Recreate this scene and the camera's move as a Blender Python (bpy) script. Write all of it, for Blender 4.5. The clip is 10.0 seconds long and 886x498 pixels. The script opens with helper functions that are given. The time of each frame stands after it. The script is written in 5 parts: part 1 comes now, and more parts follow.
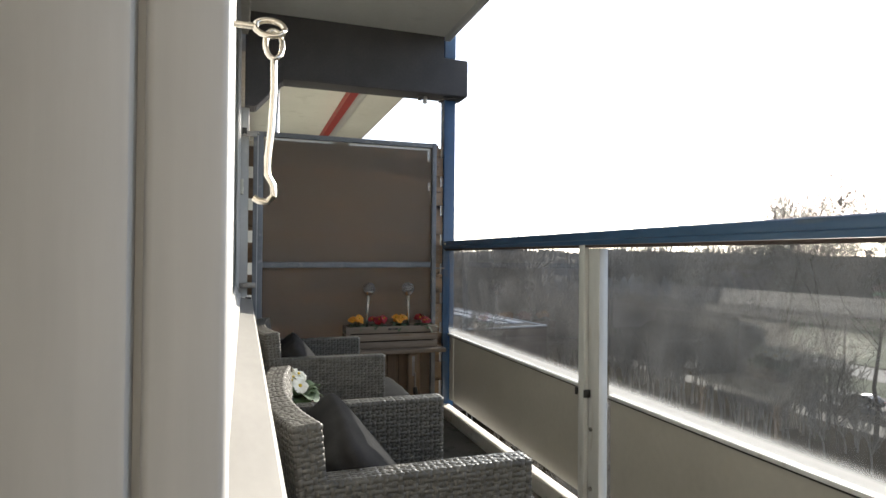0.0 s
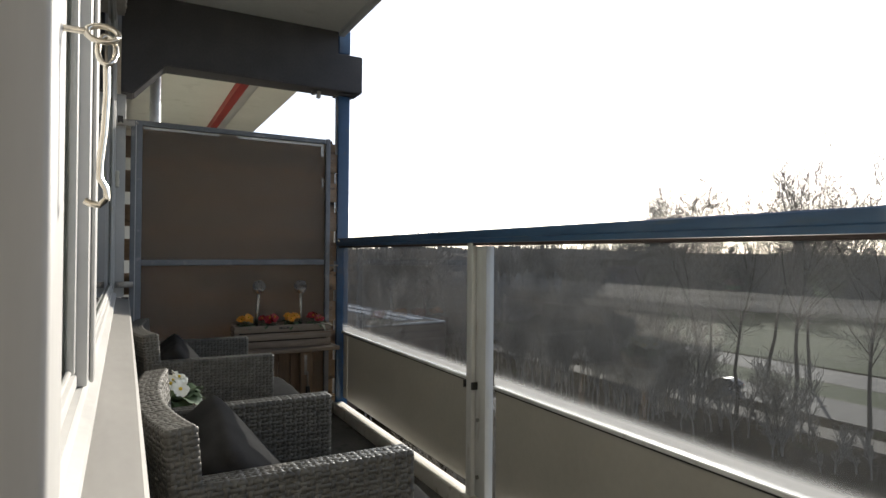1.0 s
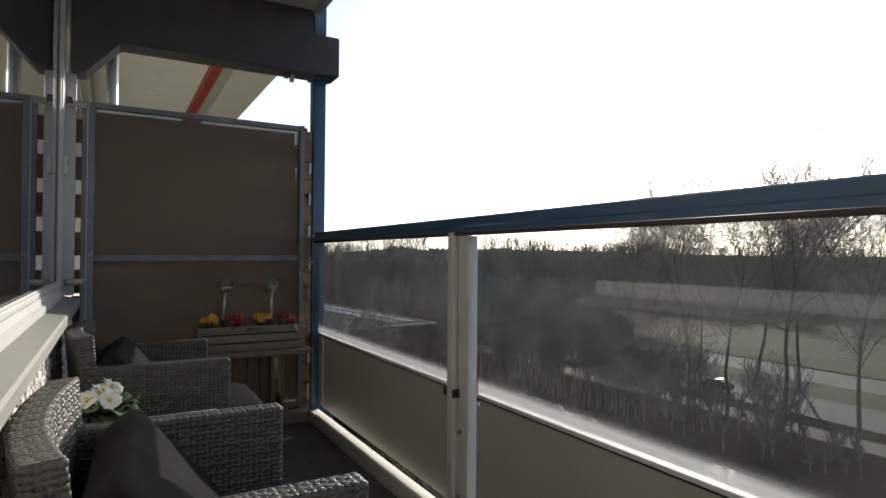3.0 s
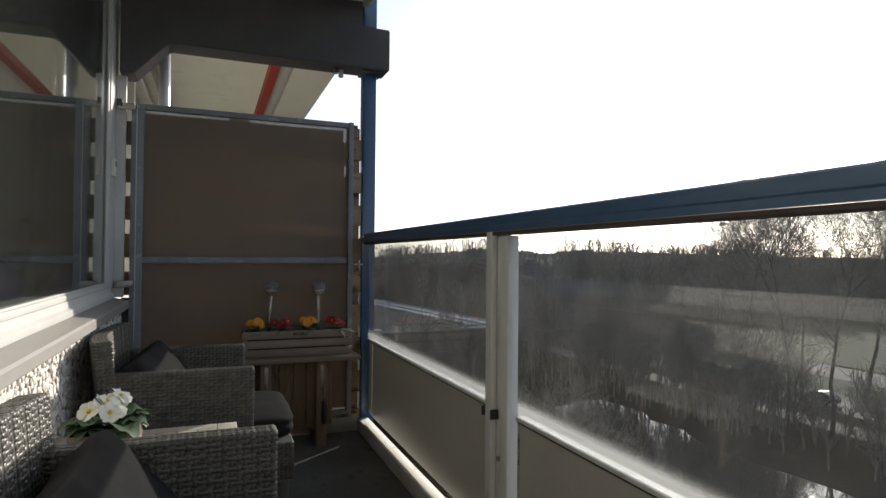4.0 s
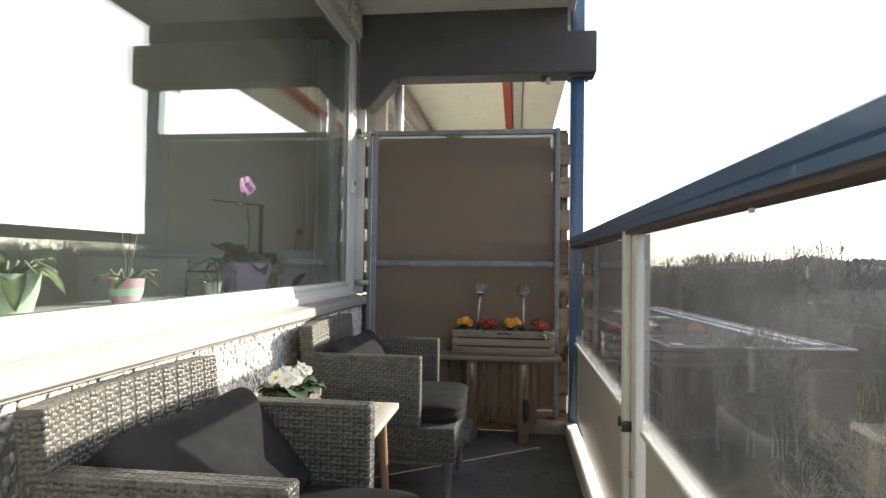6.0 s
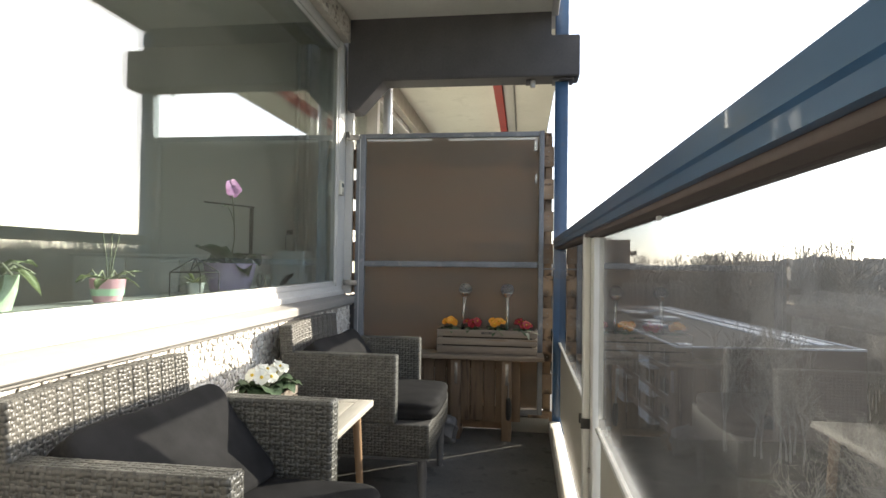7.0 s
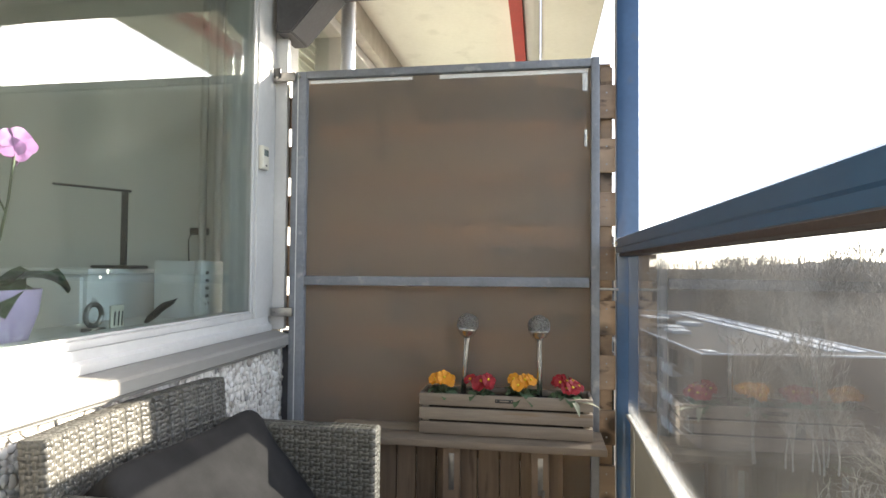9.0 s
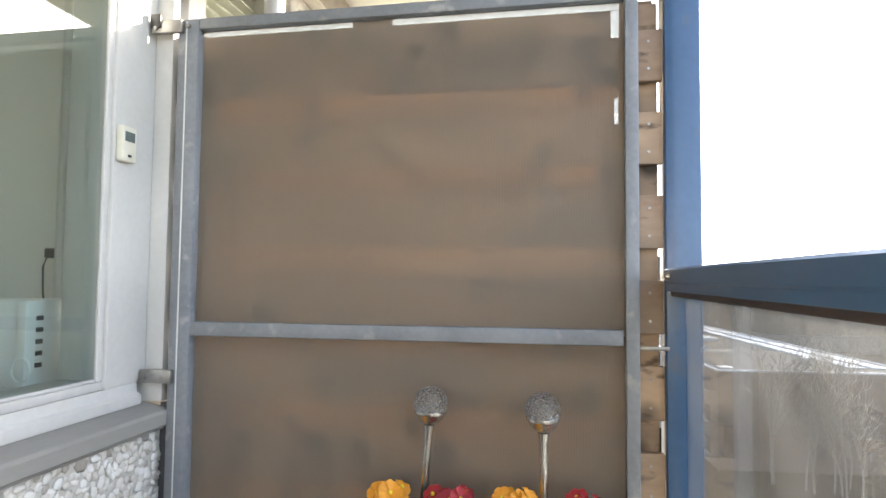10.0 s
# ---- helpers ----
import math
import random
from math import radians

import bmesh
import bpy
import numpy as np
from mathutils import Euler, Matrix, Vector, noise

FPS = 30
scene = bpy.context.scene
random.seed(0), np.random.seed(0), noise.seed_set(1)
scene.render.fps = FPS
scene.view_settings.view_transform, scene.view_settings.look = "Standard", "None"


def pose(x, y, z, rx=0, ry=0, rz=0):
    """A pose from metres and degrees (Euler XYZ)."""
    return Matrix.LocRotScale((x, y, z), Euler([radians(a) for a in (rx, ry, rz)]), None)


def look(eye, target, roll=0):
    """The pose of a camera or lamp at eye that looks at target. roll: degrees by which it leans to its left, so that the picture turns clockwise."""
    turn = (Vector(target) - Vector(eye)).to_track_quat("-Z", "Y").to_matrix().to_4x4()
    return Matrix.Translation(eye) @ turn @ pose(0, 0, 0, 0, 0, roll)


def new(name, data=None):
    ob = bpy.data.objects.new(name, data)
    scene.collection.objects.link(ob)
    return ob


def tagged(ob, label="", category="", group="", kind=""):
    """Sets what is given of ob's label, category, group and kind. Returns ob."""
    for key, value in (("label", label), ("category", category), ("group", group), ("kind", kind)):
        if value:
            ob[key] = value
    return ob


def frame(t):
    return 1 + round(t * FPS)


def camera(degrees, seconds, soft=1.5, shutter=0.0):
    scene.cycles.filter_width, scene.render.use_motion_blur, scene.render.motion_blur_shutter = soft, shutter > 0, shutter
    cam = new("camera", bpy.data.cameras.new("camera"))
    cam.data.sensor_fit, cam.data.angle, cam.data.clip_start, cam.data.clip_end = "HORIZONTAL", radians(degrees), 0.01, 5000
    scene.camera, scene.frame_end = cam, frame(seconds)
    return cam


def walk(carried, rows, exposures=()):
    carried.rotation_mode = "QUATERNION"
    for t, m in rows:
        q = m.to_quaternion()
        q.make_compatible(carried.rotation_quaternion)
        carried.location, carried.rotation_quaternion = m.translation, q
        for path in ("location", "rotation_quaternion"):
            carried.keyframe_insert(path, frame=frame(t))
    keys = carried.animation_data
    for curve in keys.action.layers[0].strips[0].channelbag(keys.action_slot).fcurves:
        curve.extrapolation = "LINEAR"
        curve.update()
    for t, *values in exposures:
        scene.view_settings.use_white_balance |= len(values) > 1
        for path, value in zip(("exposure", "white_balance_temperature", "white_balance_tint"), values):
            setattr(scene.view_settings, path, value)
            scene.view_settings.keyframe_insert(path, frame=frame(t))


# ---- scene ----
cam = camera(74.0, 10.0)
PATH = [
    (0, (0.106, -0.059, 1.134), (0.747, 1.835, 1.159), 0.5),
    (0.5, (0.12, -0.09, 1.134), (0.964, 1.723, 1.151), 0.5),
    (1, (0.128, -0.099, 1.137), (1.081, 1.659, 1.154), 0.5),
    (1.5, (0.121, -0.093, 1.136), (1.119, 1.64, 1.155), 0.5),
    (2, (0.13, -0.056, 1.13), (1.142, 1.669, 1.152), 0.5),
    (3.5, (0.436, 0.22, 1.087), (1.335, 2.007, 1.112), 0.3),
    (4, (0.559, 0.275, 1.099), (1.294, 2.135, 1.127), 0.5),
    (4.5, (0.726, 0.265, 1.077), (1.242, 2.197, 1.121), 0.4),
    (5, (0.906, 0.18, 1.088), (0.963, 2.178, 1.146), 0.4),
    (5.5, (0.998, 0.168, 1.077), (0.813, 2.159, 1.125), 0.6),
    (7, (1.242, 0.099, 1.09), (0.971, 2.08, 1.132), 0.8),
    (7.5, (1.146, 0.411, 1.092), (0.9, 2.396, 1.119), 0.8),
    (8, (1.123, 0.761, 1.094), (0.872, 2.745, 1.126), 0.7),
    (8.5, (1.157, 1.15, 1.119), (0.882, 3.13, 1.172), 0.6),
    (9, (1.148, 1.581, 1.133), (0.823, 3.554, 1.19), 0.5),
    (9.5, (1.13, 2.006, 1.155), (0.786, 3.975, 1.227), 0.4),
    (10, (1.162, 2.386, 1.211), (0.802, 4.35, 1.31), 0.6),
]
EXPOSURE = [(t, stops, kelvin, 10) for t, stops, kelvin in ((0, 1.65, 6550), (0.5, 1.33, 6550), (1, 0.95, 6550), (1.5, 0.75, 6550), (2, 0.66, 6550), (3.5, 0.62, 6550), (4, 0.78, 6600), (4.5, 1.12, 6700), (5, 1.6, 6850), (5.5, 1.85, 6900), (7, 2.02, 6900), (7.5, 2.13, 6900), (8, 2.28, 6900), (8.5, 2.53, 6900), (9, 2.75, 6900), (9.5, 2.93, 6900), (10, 3.3, 6950))]
walk(cam, [(t, look(eye, target, roll)) for t, eye, target, roll in PATH], EXPOSURE)

# ---- light ----
SUN_AZ, SUN_EL = 53.5, 19.5
to_sun = Vector((math.sin(radians(SUN_AZ)) * math.cos(radians(SUN_EL)), math.cos(radians(SUN_AZ)) * math.cos(radians(SUN_EL)), math.sin(radians(SUN_EL))))
world = bpy.data.worlds.new("sky")
scene.world = world
world.use_nodes = True
wn = world.node_tree
sky = wn.nodes.new("ShaderNodeTexSky")
sky.sky_type, sky.sun_disc = "NISHITA", False
sky.sun_elevation, sky.sun_rotation = radians(SUN_EL), radians(SUN_AZ)
sky.air_density, sky.dust_density, sky.ozone_density = 0.7, 1.1, 1.9
# thin haze takes some colour out of the sky
haze = wn.nodes.new("ShaderNodeHueSaturation")
haze.inputs["Saturation"].default_value = 0.62
wn.links.new(sky.outputs[0], haze.inputs["Color"])
wn.links.new(haze.outputs[0], wn.nodes["Background"].inputs[0])
wn.nodes["Background"].inputs[1].default_value = 0.15
sun_data = bpy.data.lights.new("sun", "SUN")
sun_data.energy, sun_data.angle, sun_data.color = 3.5, radians(0.6), (1.0, 0.93, 0.82)
sun = new("sun", sun_data)
sun.matrix_world = look(to_sun * 50, (0, 0, 0))

# ---- materials ----


def material(name):
    m = bpy.data.materials.new(name)
    m.use_nodes = True
    return m, m.node_tree.nodes, m.node_tree.links, m.node_tree.nodes["Principled BSDF"]


def surface(name, a, b, rough=0.6, scale=8.0, stretch=(1, 1, 1), fine=90.0, bump=0.15, depth=0.002, metal=0.0, spot=None, amount=0.5, piece=0.0, coat=0.0, shine=0.5):
    """Two base colours mixed by coarse and fine noise, with relief; spot: a third colour in sparse patches; piece: variation from object to object."""
    m, n, l, p = material(name)
    co = n.new("ShaderNodeTexCoord")
    mp = n.new("ShaderNodeMapping")
    mp.inputs["Scale"].default_value = stretch
    l.new(co.outputs["Object"], mp.inputs[0])
    big, small = n.new("ShaderNodeTexNoise"), n.new("ShaderNodeTexNoise")
    big.inputs["Scale"].default_value, big.inputs["Detail"].default_value = scale, 5
    small.inputs["Scale"].default_value, small.inputs["Detail"].default_value = fine, 4
    l.new(mp.outputs[0], big.inputs["Vector"])
    l.new(mp.outputs[0], small.inputs["Vector"])
    add = n.new("ShaderNodeMath")
    add.operation = "MULTIPLY_ADD"
    add.inputs[1].default_value = 0.45
    l.new(small.outputs[0], add.inputs[0])
    l.new(big.outputs[0], add.inputs[2])
    if piece:
        info = n.new("ShaderNodeObjectInfo")
        pm = n.new("ShaderNodeMath")
        pm.operation = "MULTIPLY_ADD"
        pm.inputs[1].default_value = piece
        l.new(info.outputs["Random"], pm.inputs[0])
        l.new(add.outputs[0], pm.inputs[2])
        off = n.new("ShaderNodeMath")
        off.operation = "SUBTRACT"
        off.inputs[1].default_value = piece / 2
        l.new(pm.outputs[0], off.inputs[0])
        out = off.outputs[0]
        vm = n.new("ShaderNodeVectorMath")
        vm.operation = "ADD"
        mul = n.new("ShaderNodeMath")
        mul.operation = "MULTIPLY"
        mul.inputs[1].default_value = 37.0
        l.new(info.outputs["Random"], mul.inputs[0])
        l.new(co.outputs["Object"], vm.inputs[0])
        l.new(mul.outputs[0], vm.inputs[1])
        l.new(vm.outputs[0], mp.inputs[0])
    else:
        out = add.outputs[0]
    ramp = n.new("ShaderNodeMapRange")
    ramp.inputs[1].default_value, ramp.inputs[2].default_value = 0.72 - amount / 2, 0.72 + amount / 2
    l.new(out, ramp.inputs[0])
    mix = n.new("ShaderNodeMix")
    mix.data_type = "RGBA"
    mix.inputs[6].default_value, mix.inputs[7].default_value = (*a, 1), (*b, 1)
    l.new(ramp.outputs[0], mix.inputs[0])
    colour = mix.outputs[2]
    if spot:
        sp = n.new("ShaderNodeTexNoise")
        sp.inputs["Scale"].default_value, sp.inputs["Detail"].default_value = scale * 2.7, 6
        l.new(mp.outputs[0], sp.inputs["Vector"])
        sr = n.new("ShaderNodeMapRange")
        sr.inputs[1].default_value, sr.inputs[2].default_value = 0.60, 0.70
        l.new(sp.outputs[0], sr.inputs[0])
        m2 = n.new("ShaderNodeMix")
        m2.data_type = "RGBA"
        m2.inputs[7].default_value = (*spot, 1)
        l.new(sr.outputs[0], m2.inputs[0])
        l.new(colour, m2.inputs[6])
        colour = m2.outputs[2]
    l.new(colour, p.inputs["Base Color"])
    rr = n.new("ShaderNodeMapRange")
    rr.inputs[3].default_value, rr.inputs[4].default_value = max(rough - 0.1, 0.02), min(rough + 0.12, 1)
    l.new(big.outputs[0], rr.inputs[0])
    l.new(rr.outputs[0], p.inputs["Roughness"])
    p.inputs["Metallic"].default_value = metal
    p.inputs["Coat Weight"].default_value = coat
    p.inputs["Specular IOR Level"].default_value = shine
    if bump:
        bp = n.new("ShaderNodeBump")
        bp.inputs["Strength"].default_value, bp.inputs["Distance"].default_value = bump, depth
        l.new(add.outputs[0], bp.inputs["Height"])
        l.new(bp.outputs[0], p.inputs["Normal"])
    return m


def pane(name, tint, gloss=1.0, dirt=0.0, dirt_colour=(0.7, 0.7, 0.68), edge=None, ior=1.5):
    """Clear glass: transparent with a mirror by Fresnel, and a film of dirt; edge: (z of the lower edge, height of the
    white glow put into the film).
    """
    m, n, l, p = material(name)
    n.remove(p)
    tr, gl, df, lw = n.new("ShaderNodeBsdfTransparent"), n.new("ShaderNodeBsdfGlossy"), n.new("ShaderNodeBsdfDiffuse"), n.new("ShaderNodeLayerWeight")
    tl = n.new("ShaderNodeBsdfTranslucent")
    tr.inputs[0].default_value = (*tint, 1)
    gl.inputs["Roughness"].default_value = 0.0
    df.inputs[0].default_value = tl.inputs[0].default_value = (*dirt_colour, 1)
    lw.inputs[0].default_value = 0.5
    pw, sch = n.new("ShaderNodeMath"), n.new("ShaderNodeMath")
    pw.operation, sch.operation = "POWER", "MULTIPLY_ADD"
    pw.inputs[1].default_value = 5.0
    base = ((ior - 1) / (ior + 1)) ** 2
    sch.inputs[1].default_value, sch.inputs[2].default_value = 1 - base, base
    l.new(lw.outputs["Facing"], pw.inputs[0])
    l.new(pw.outputs[0], sch.inputs[0])
    film = n.new("ShaderNodeMixShader")
    film.inputs[0].default_value = 0.6
    l.new(df.outputs[0], film.inputs[1])
    l.new(tl.outputs[0], film.inputs[2])
    a, b = n.new("ShaderNodeMixShader"), n.new("ShaderNodeMixShader")
    co, ns = n.new("ShaderNodeTexCoord"), n.new("ShaderNodeTexNoise")
    ns.inputs["Scale"].default_value, ns.inputs["Detail"].default_value = 6, 8
    l.new(co.outputs["Object"], ns.inputs["Vector"])
    k = n.new("ShaderNodeMath")
    k.operation = "MULTIPLY"
    k.inputs[1].default_value = dirt * 2
    l.new(ns.outputs[0], k.inputs[0])
    fac = k.outputs[0]
    # glow along the lower edge, painted as a whiter film that fades upwards
    if edge:
        xyz = n.new("ShaderNodeSeparateXYZ")
        l.new(co.outputs["Object"], xyz.inputs[0])
        mr = n.new("ShaderNodeMapRange")
        mr.inputs[1].default_value, mr.inputs[2].default_value, mr.inputs[3].default_value, mr.inputs[4].default_value = edge[0], edge[0] + edge[1], 1.0, 0.0
        l.new(xyz.outputs[2], mr.inputs[0])
        fade, level = n.new("ShaderNodeMath"), n.new("ShaderNodeMath")
        fade.operation, level.operation = "POWER", "MULTIPLY"
        fade.inputs[1].default_value, level.inputs[1].default_value = 3.0, 0.42
        l.new(mr.outputs[0], fade.inputs[0])
        l.new(fade.outputs[0], level.inputs[0])
        s = n.new("ShaderNodeMath")
        s.operation = "ADD"
        s.use_clamp = True
        l.new(level.outputs[0], s.inputs[0])
        l.new(fac, s.inputs[1])
        fac = s.outputs[0]
    l.new(fac, a.inputs[0])
    l.new(tr.outputs[0], a.inputs[1])
    l.new(film.outputs[0], a.inputs[2])
    g = n.new("ShaderNodeMath")
    g.operation = "MULTIPLY"
    g.inputs[1].default_value = gloss
    l.new(sch.outputs[0], g.inputs[0])
    l.new(g.outputs[0], b.inputs[0])
    l.new(a.outputs[0], b.inputs[1])
    l.new(gl.outputs[0], b.inputs[2])
    l.new(b.outputs[0], n["Material Output"].inputs[0])
    return m


M_white = surface("white window paint", (0.50, 0.495, 0.475), (0.58, 0.575, 0.555), 0.4, 3, fine=60, bump=0.05, spot=(0.60, 0.59, 0.56))
M_sill = surface("pale grey sill paint", (0.235, 0.228, 0.212), (0.30, 0.29, 0.272), 0.5, 4, stretch=(1, 0.3, 1), fine=60, bump=0.08, spot=(0.26, 0.25, 0.23))
M_jamb = surface("white door paint", (0.42, 0.415, 0.40), (0.50, 0.495, 0.475), 0.45, 5, stretch=(1, 1, 0.08), fine=140, bump=0.25, depth=0.001, spot=(0.6, 0.58, 0.52))
M_ceiling = surface("ceiling paint", (0.68, 0.665, 0.61), (0.77, 0.755, 0.70), 0.85, 2, fine=40, bump=0.15, spot=(0.66, 0.645, 0.59))
M_beam = surface("dark grey paint on concrete", (0.062, 0.059, 0.062), (0.092, 0.088, 0.09), 0.7, 5, fine=70, bump=0.35, depth=0.003)
M_floor = surface("grey concrete floor", (0.10, 0.10, 0.095), (0.17, 0.165, 0.155), 0.75, 4, fine=80, bump=0.3, spot=(0.08, 0.085, 0.075))
M_kerb = surface("white painted kerb", (0.66, 0.64, 0.58), (0.78, 0.76, 0.70), 0.6, 6, fine=50, bump=0.2, spot=(0.5, 0.47, 0.4))
M_blue = surface("blue steel paint", (0.022, 0.072, 0.16), (0.036, 0.10, 0.21), 0.36, 6, fine=50, bump=0.08, spot=(0.05, 0.09, 0.16), coat=0.3)
M_rail = surface("dark blue rail paint", (0.024, 0.074, 0.165), (0.040, 0.11, 0.22), 0.36, 6, stretch=(1, 0.2, 1), fine=50, bump=0.08, spot=(0.045, 0.09, 0.15), coat=0.3)
M_alu = surface("white aluminium", (0.55, 0.56, 0.55), (0.66, 0.67, 0.65), 0.42, 9, stretch=(1, 1, 0.2), fine=60, bump=0.08, spot=(0.5, 0.49, 0.46))
M_panel = surface("pale parapet panel", (0.30, 0.29, 0.258), (0.37, 0.36, 0.322), 0.4, 3, fine=40, bump=0.06, spot=(0.34, 0.325, 0.28))
# the parapet panel lets a little sun through
nt = M_panel.node_tree
glow, blend = nt.nodes.new("ShaderNodeBsdfTranslucent"), nt.nodes.new("ShaderNodeMixShader")
glow.inputs[0].default_value, blend.inputs[0].default_value = (0.75, 0.72, 0.64, 1), 0.12
nt.links.new(nt.nodes["Principled BSDF"].outputs[0], blend.inputs[1])
nt.links.new(glow.outputs[0], blend.inputs[2])
nt.links.new(blend.outputs[0], nt.nodes["Material Output"].inputs[0])
M_seal = surface("brown glazing seal", (0.05, 0.033, 0.03), (0.08, 0.055, 0.05), 0.6, 20)
M_bolt = surface("dull steel", (0.25, 0.24, 0.23), (0.4, 0.39, 0.37), 0.4, 20, fine=90, metal=0.9)
M_steel = surface("bright hook steel", (0.62, 0.58, 0.50), (0.8, 0.76, 0.68), 0.24, 30, fine=200, bump=0.1, metal=1.0)
M_stake = surface("polished stake steel", (0.66, 0.66, 0.66), (0.8, 0.8, 0.8), 0.22, 20, fine=120, bump=0.05, metal=1.0)
M_mortar = surface("grey mortar", (0.46, 0.43, 0.38), (0.58, 0.55, 0.50), 0.9, 14, fine=120, bump=0.6, depth=0.004)
M_greywood = surface("grey painted timber", (0.15, 0.16, 0.18), (0.235, 0.245, 0.265), 0.6, 6, stretch=(1, 1, 1), fine=70, bump=0.3, spot=(0.30, 0.30, 0.30))
M_slat = surface("weathered pine", (0.26, 0.165, 0.10), (0.44, 0.30, 0.19), 0.75, 9, stretch=(0.4, 1, 1.0), fine=60, bump=0.35, piece=0.35, spot=(0.10, 0.06, 0.035))
# the slats' pine again, darkened so the back row looks less lit
M_slat_back = surface("darkened pine", (0.18, 0.125, 0.08), (0.34, 0.24, 0.155), 0.8, 9, stretch=(0.4, 1, 1.0), fine=60, bump=0.35, piece=0.35, spot=(0.08, 0.05, 0.03))


def knotted(m):
    """Adds dark knots and wide grey weathering to a board's wood."""
    n, l = m.node_tree.nodes, m.node_tree.links
    p = n["Principled BSDF"]
    along, even = n["Mapping"].outputs[0], n["Mapping"].inputs[0].links[0].from_socket
    colour = p.inputs["Base Color"].links[0].from_socket
    for kind, coords, scale, low, high, paint, most in (("ShaderNodeTexNoise", along, 4.0, 0.46, 0.62, (0.14, 0.115, 0.095), 0.55), ("ShaderNodeTexVoronoi", even, 7.5, 0.33, 0.15, (0.035, 0.024, 0.017), 0.9)):
        tex, ramp, mix = n.new(kind), n.new("ShaderNodeMapRange"), n.new("ShaderNodeMix")
        tex.inputs["Scale"].default_value = scale
        ramp.inputs[1].default_value, ramp.inputs[2].default_value, ramp.inputs[4].default_value = low, high, most
        mix.data_type = "RGBA"
        mix.inputs[7].default_value = (*paint, 1)
        l.new(coords, tex.inputs["Vector"])
        l.new(tex.outputs[0], ramp.inputs[0])
        l.new(ramp.outputs[0], mix.inputs[0])
        l.new(colour, mix.inputs[6])
        colour = mix.outputs[2]
    l.new(colour, p.inputs["Base Color"])


knotted(M_slat)
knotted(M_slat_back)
M_plank = surface("brown potting timber", (0.13, 0.09, 0.06), (0.25, 0.175, 0.12), 0.75, 10, stretch=(1, 1, 0.1), fine=70, bump=0.4, piece=0.35, spot=(0.07, 0.05, 0.035))
M_shelf = surface("grey-brown shelf timber", (0.17, 0.13, 0.095), (0.30, 0.24, 0.18), 0.75, 10, stretch=(0.1, 1, 1), fine=70, bump=0.4, piece=0.25)
M_crate = surface("pine crate slats", (0.155, 0.122, 0.094), (0.28, 0.228, 0.18), 0.7, 10, stretch=(0.1, 1, 1), fine=110, bump=0.45, piece=0.25, spot=(0.2, 0.13, 0.075))
M_tabletop = surface("whitewashed timber", (0.40, 0.365, 0.30), (0.57, 0.53, 0.455), 0.6, 12, stretch=(1, 0.1, 1), fine=80, bump=0.3, piece=0.35, spot=(0.31, 0.27, 0.21))
M_oak = surface("oiled hardwood", (0.32, 0.19, 0.10), (0.47, 0.30, 0.17), 0.55, 12, stretch=(1, 1, 0.1), fine=80, bump=0.2)
M_wicker = surface("grey-brown wicker", (0.048, 0.046, 0.040), (0.112, 0.108, 0.094), 0.42, 30, fine=220, bump=0.2, depth=0.001, shine=0.5)
# darker than the strands: shade of the weave's gaps put into the colour
M_weave_shade = surface("dark shade fill under weave", (0.035, 0.032, 0.03), (0.06, 0.055, 0.05), 0.8, 30)
M_cushion = surface("charcoal cushion cloth", (0.018, 0.0175, 0.0175), (0.034, 0.033, 0.033), 0.92, 12, fine=500, bump=0.35, depth=0.001, shine=0.08)
M_leg = surface("grey tube", (0.13, 0.13, 0.135), (0.19, 0.19, 0.195), 0.5, 12)
M_leaf = surface("primrose leaf", (0.045, 0.075, 0.036), (0.10, 0.155, 0.078), 0.55, 40, fine=160, bump=0.6, depth=0.002)
M_petal_w = surface("white petals", (0.78, 0.78, 0.68), (0.88, 0.88, 0.8), 0.6, 60)
M_petal_y = surface("orange-yellow petals", (0.58, 0.21, 0.012), (0.70, 0.31, 0.022), 0.6, 60)
M_petal_r = surface("crimson petals", (0.20, 0.006, 0.010), (0.34, 0.012, 0.02), 0.6, 60)
M_petal_p = surface("pink orchid petals", (0.55, 0.18, 0.50), (0.72, 0.34, 0.66), 0.6, 60)
M_eye = surface("yellow flower eye", (0.7, 0.45, 0.02), (0.8, 0.6, 0.05), 0.6, 60)
M_soil = surface("potting soil", (0.02, 0.015, 0.01), (0.05, 0.04, 0.03), 0.95, 60, bump=0.8, depth=0.01)
# white for the painted light slits, and for the router's cable
M_plain_white = surface("plain bright white", (0.75, 0.75, 0.73), (0.86, 0.86, 0.84), 0.5, 30)
M_cream = surface("cream plastic", (0.62, 0.60, 0.50), (0.7, 0.68, 0.58), 0.45, 20)
M_dark = surface("black plastic", (0.012, 0.012, 0.013), (0.03, 0.03, 0.03), 0.4, 30)
M_lcd = surface("grey display", (0.10, 0.13, 0.13), (0.14, 0.17, 0.16), 0.2, 30)
M_wall = surface("room wall paint", (0.66, 0.645, 0.615), (0.72, 0.705, 0.675), 0.9, 2, fine=120, bump=0.1)
M_room_floor = surface("laminate floor", (0.42, 0.36, 0.28), (0.54, 0.47, 0.38), 0.45, 6, stretch=(1, 0.1, 1), fine=60)
M_cab = surface("white cabinet", (0.70, 0.70, 0.69), (0.78, 0.78, 0.77), 0.4, 5)
M_lilac = surface("lilac glazed pot", (0.42, 0.33, 0.55), (0.50, 0.41, 0.62), 0.25, 12, bump=0.05)
M_green = surface("pale green glazed pot", (0.46, 0.56, 0.40), (0.56, 0.66, 0.50), 0.25, 30, bump=0.3)
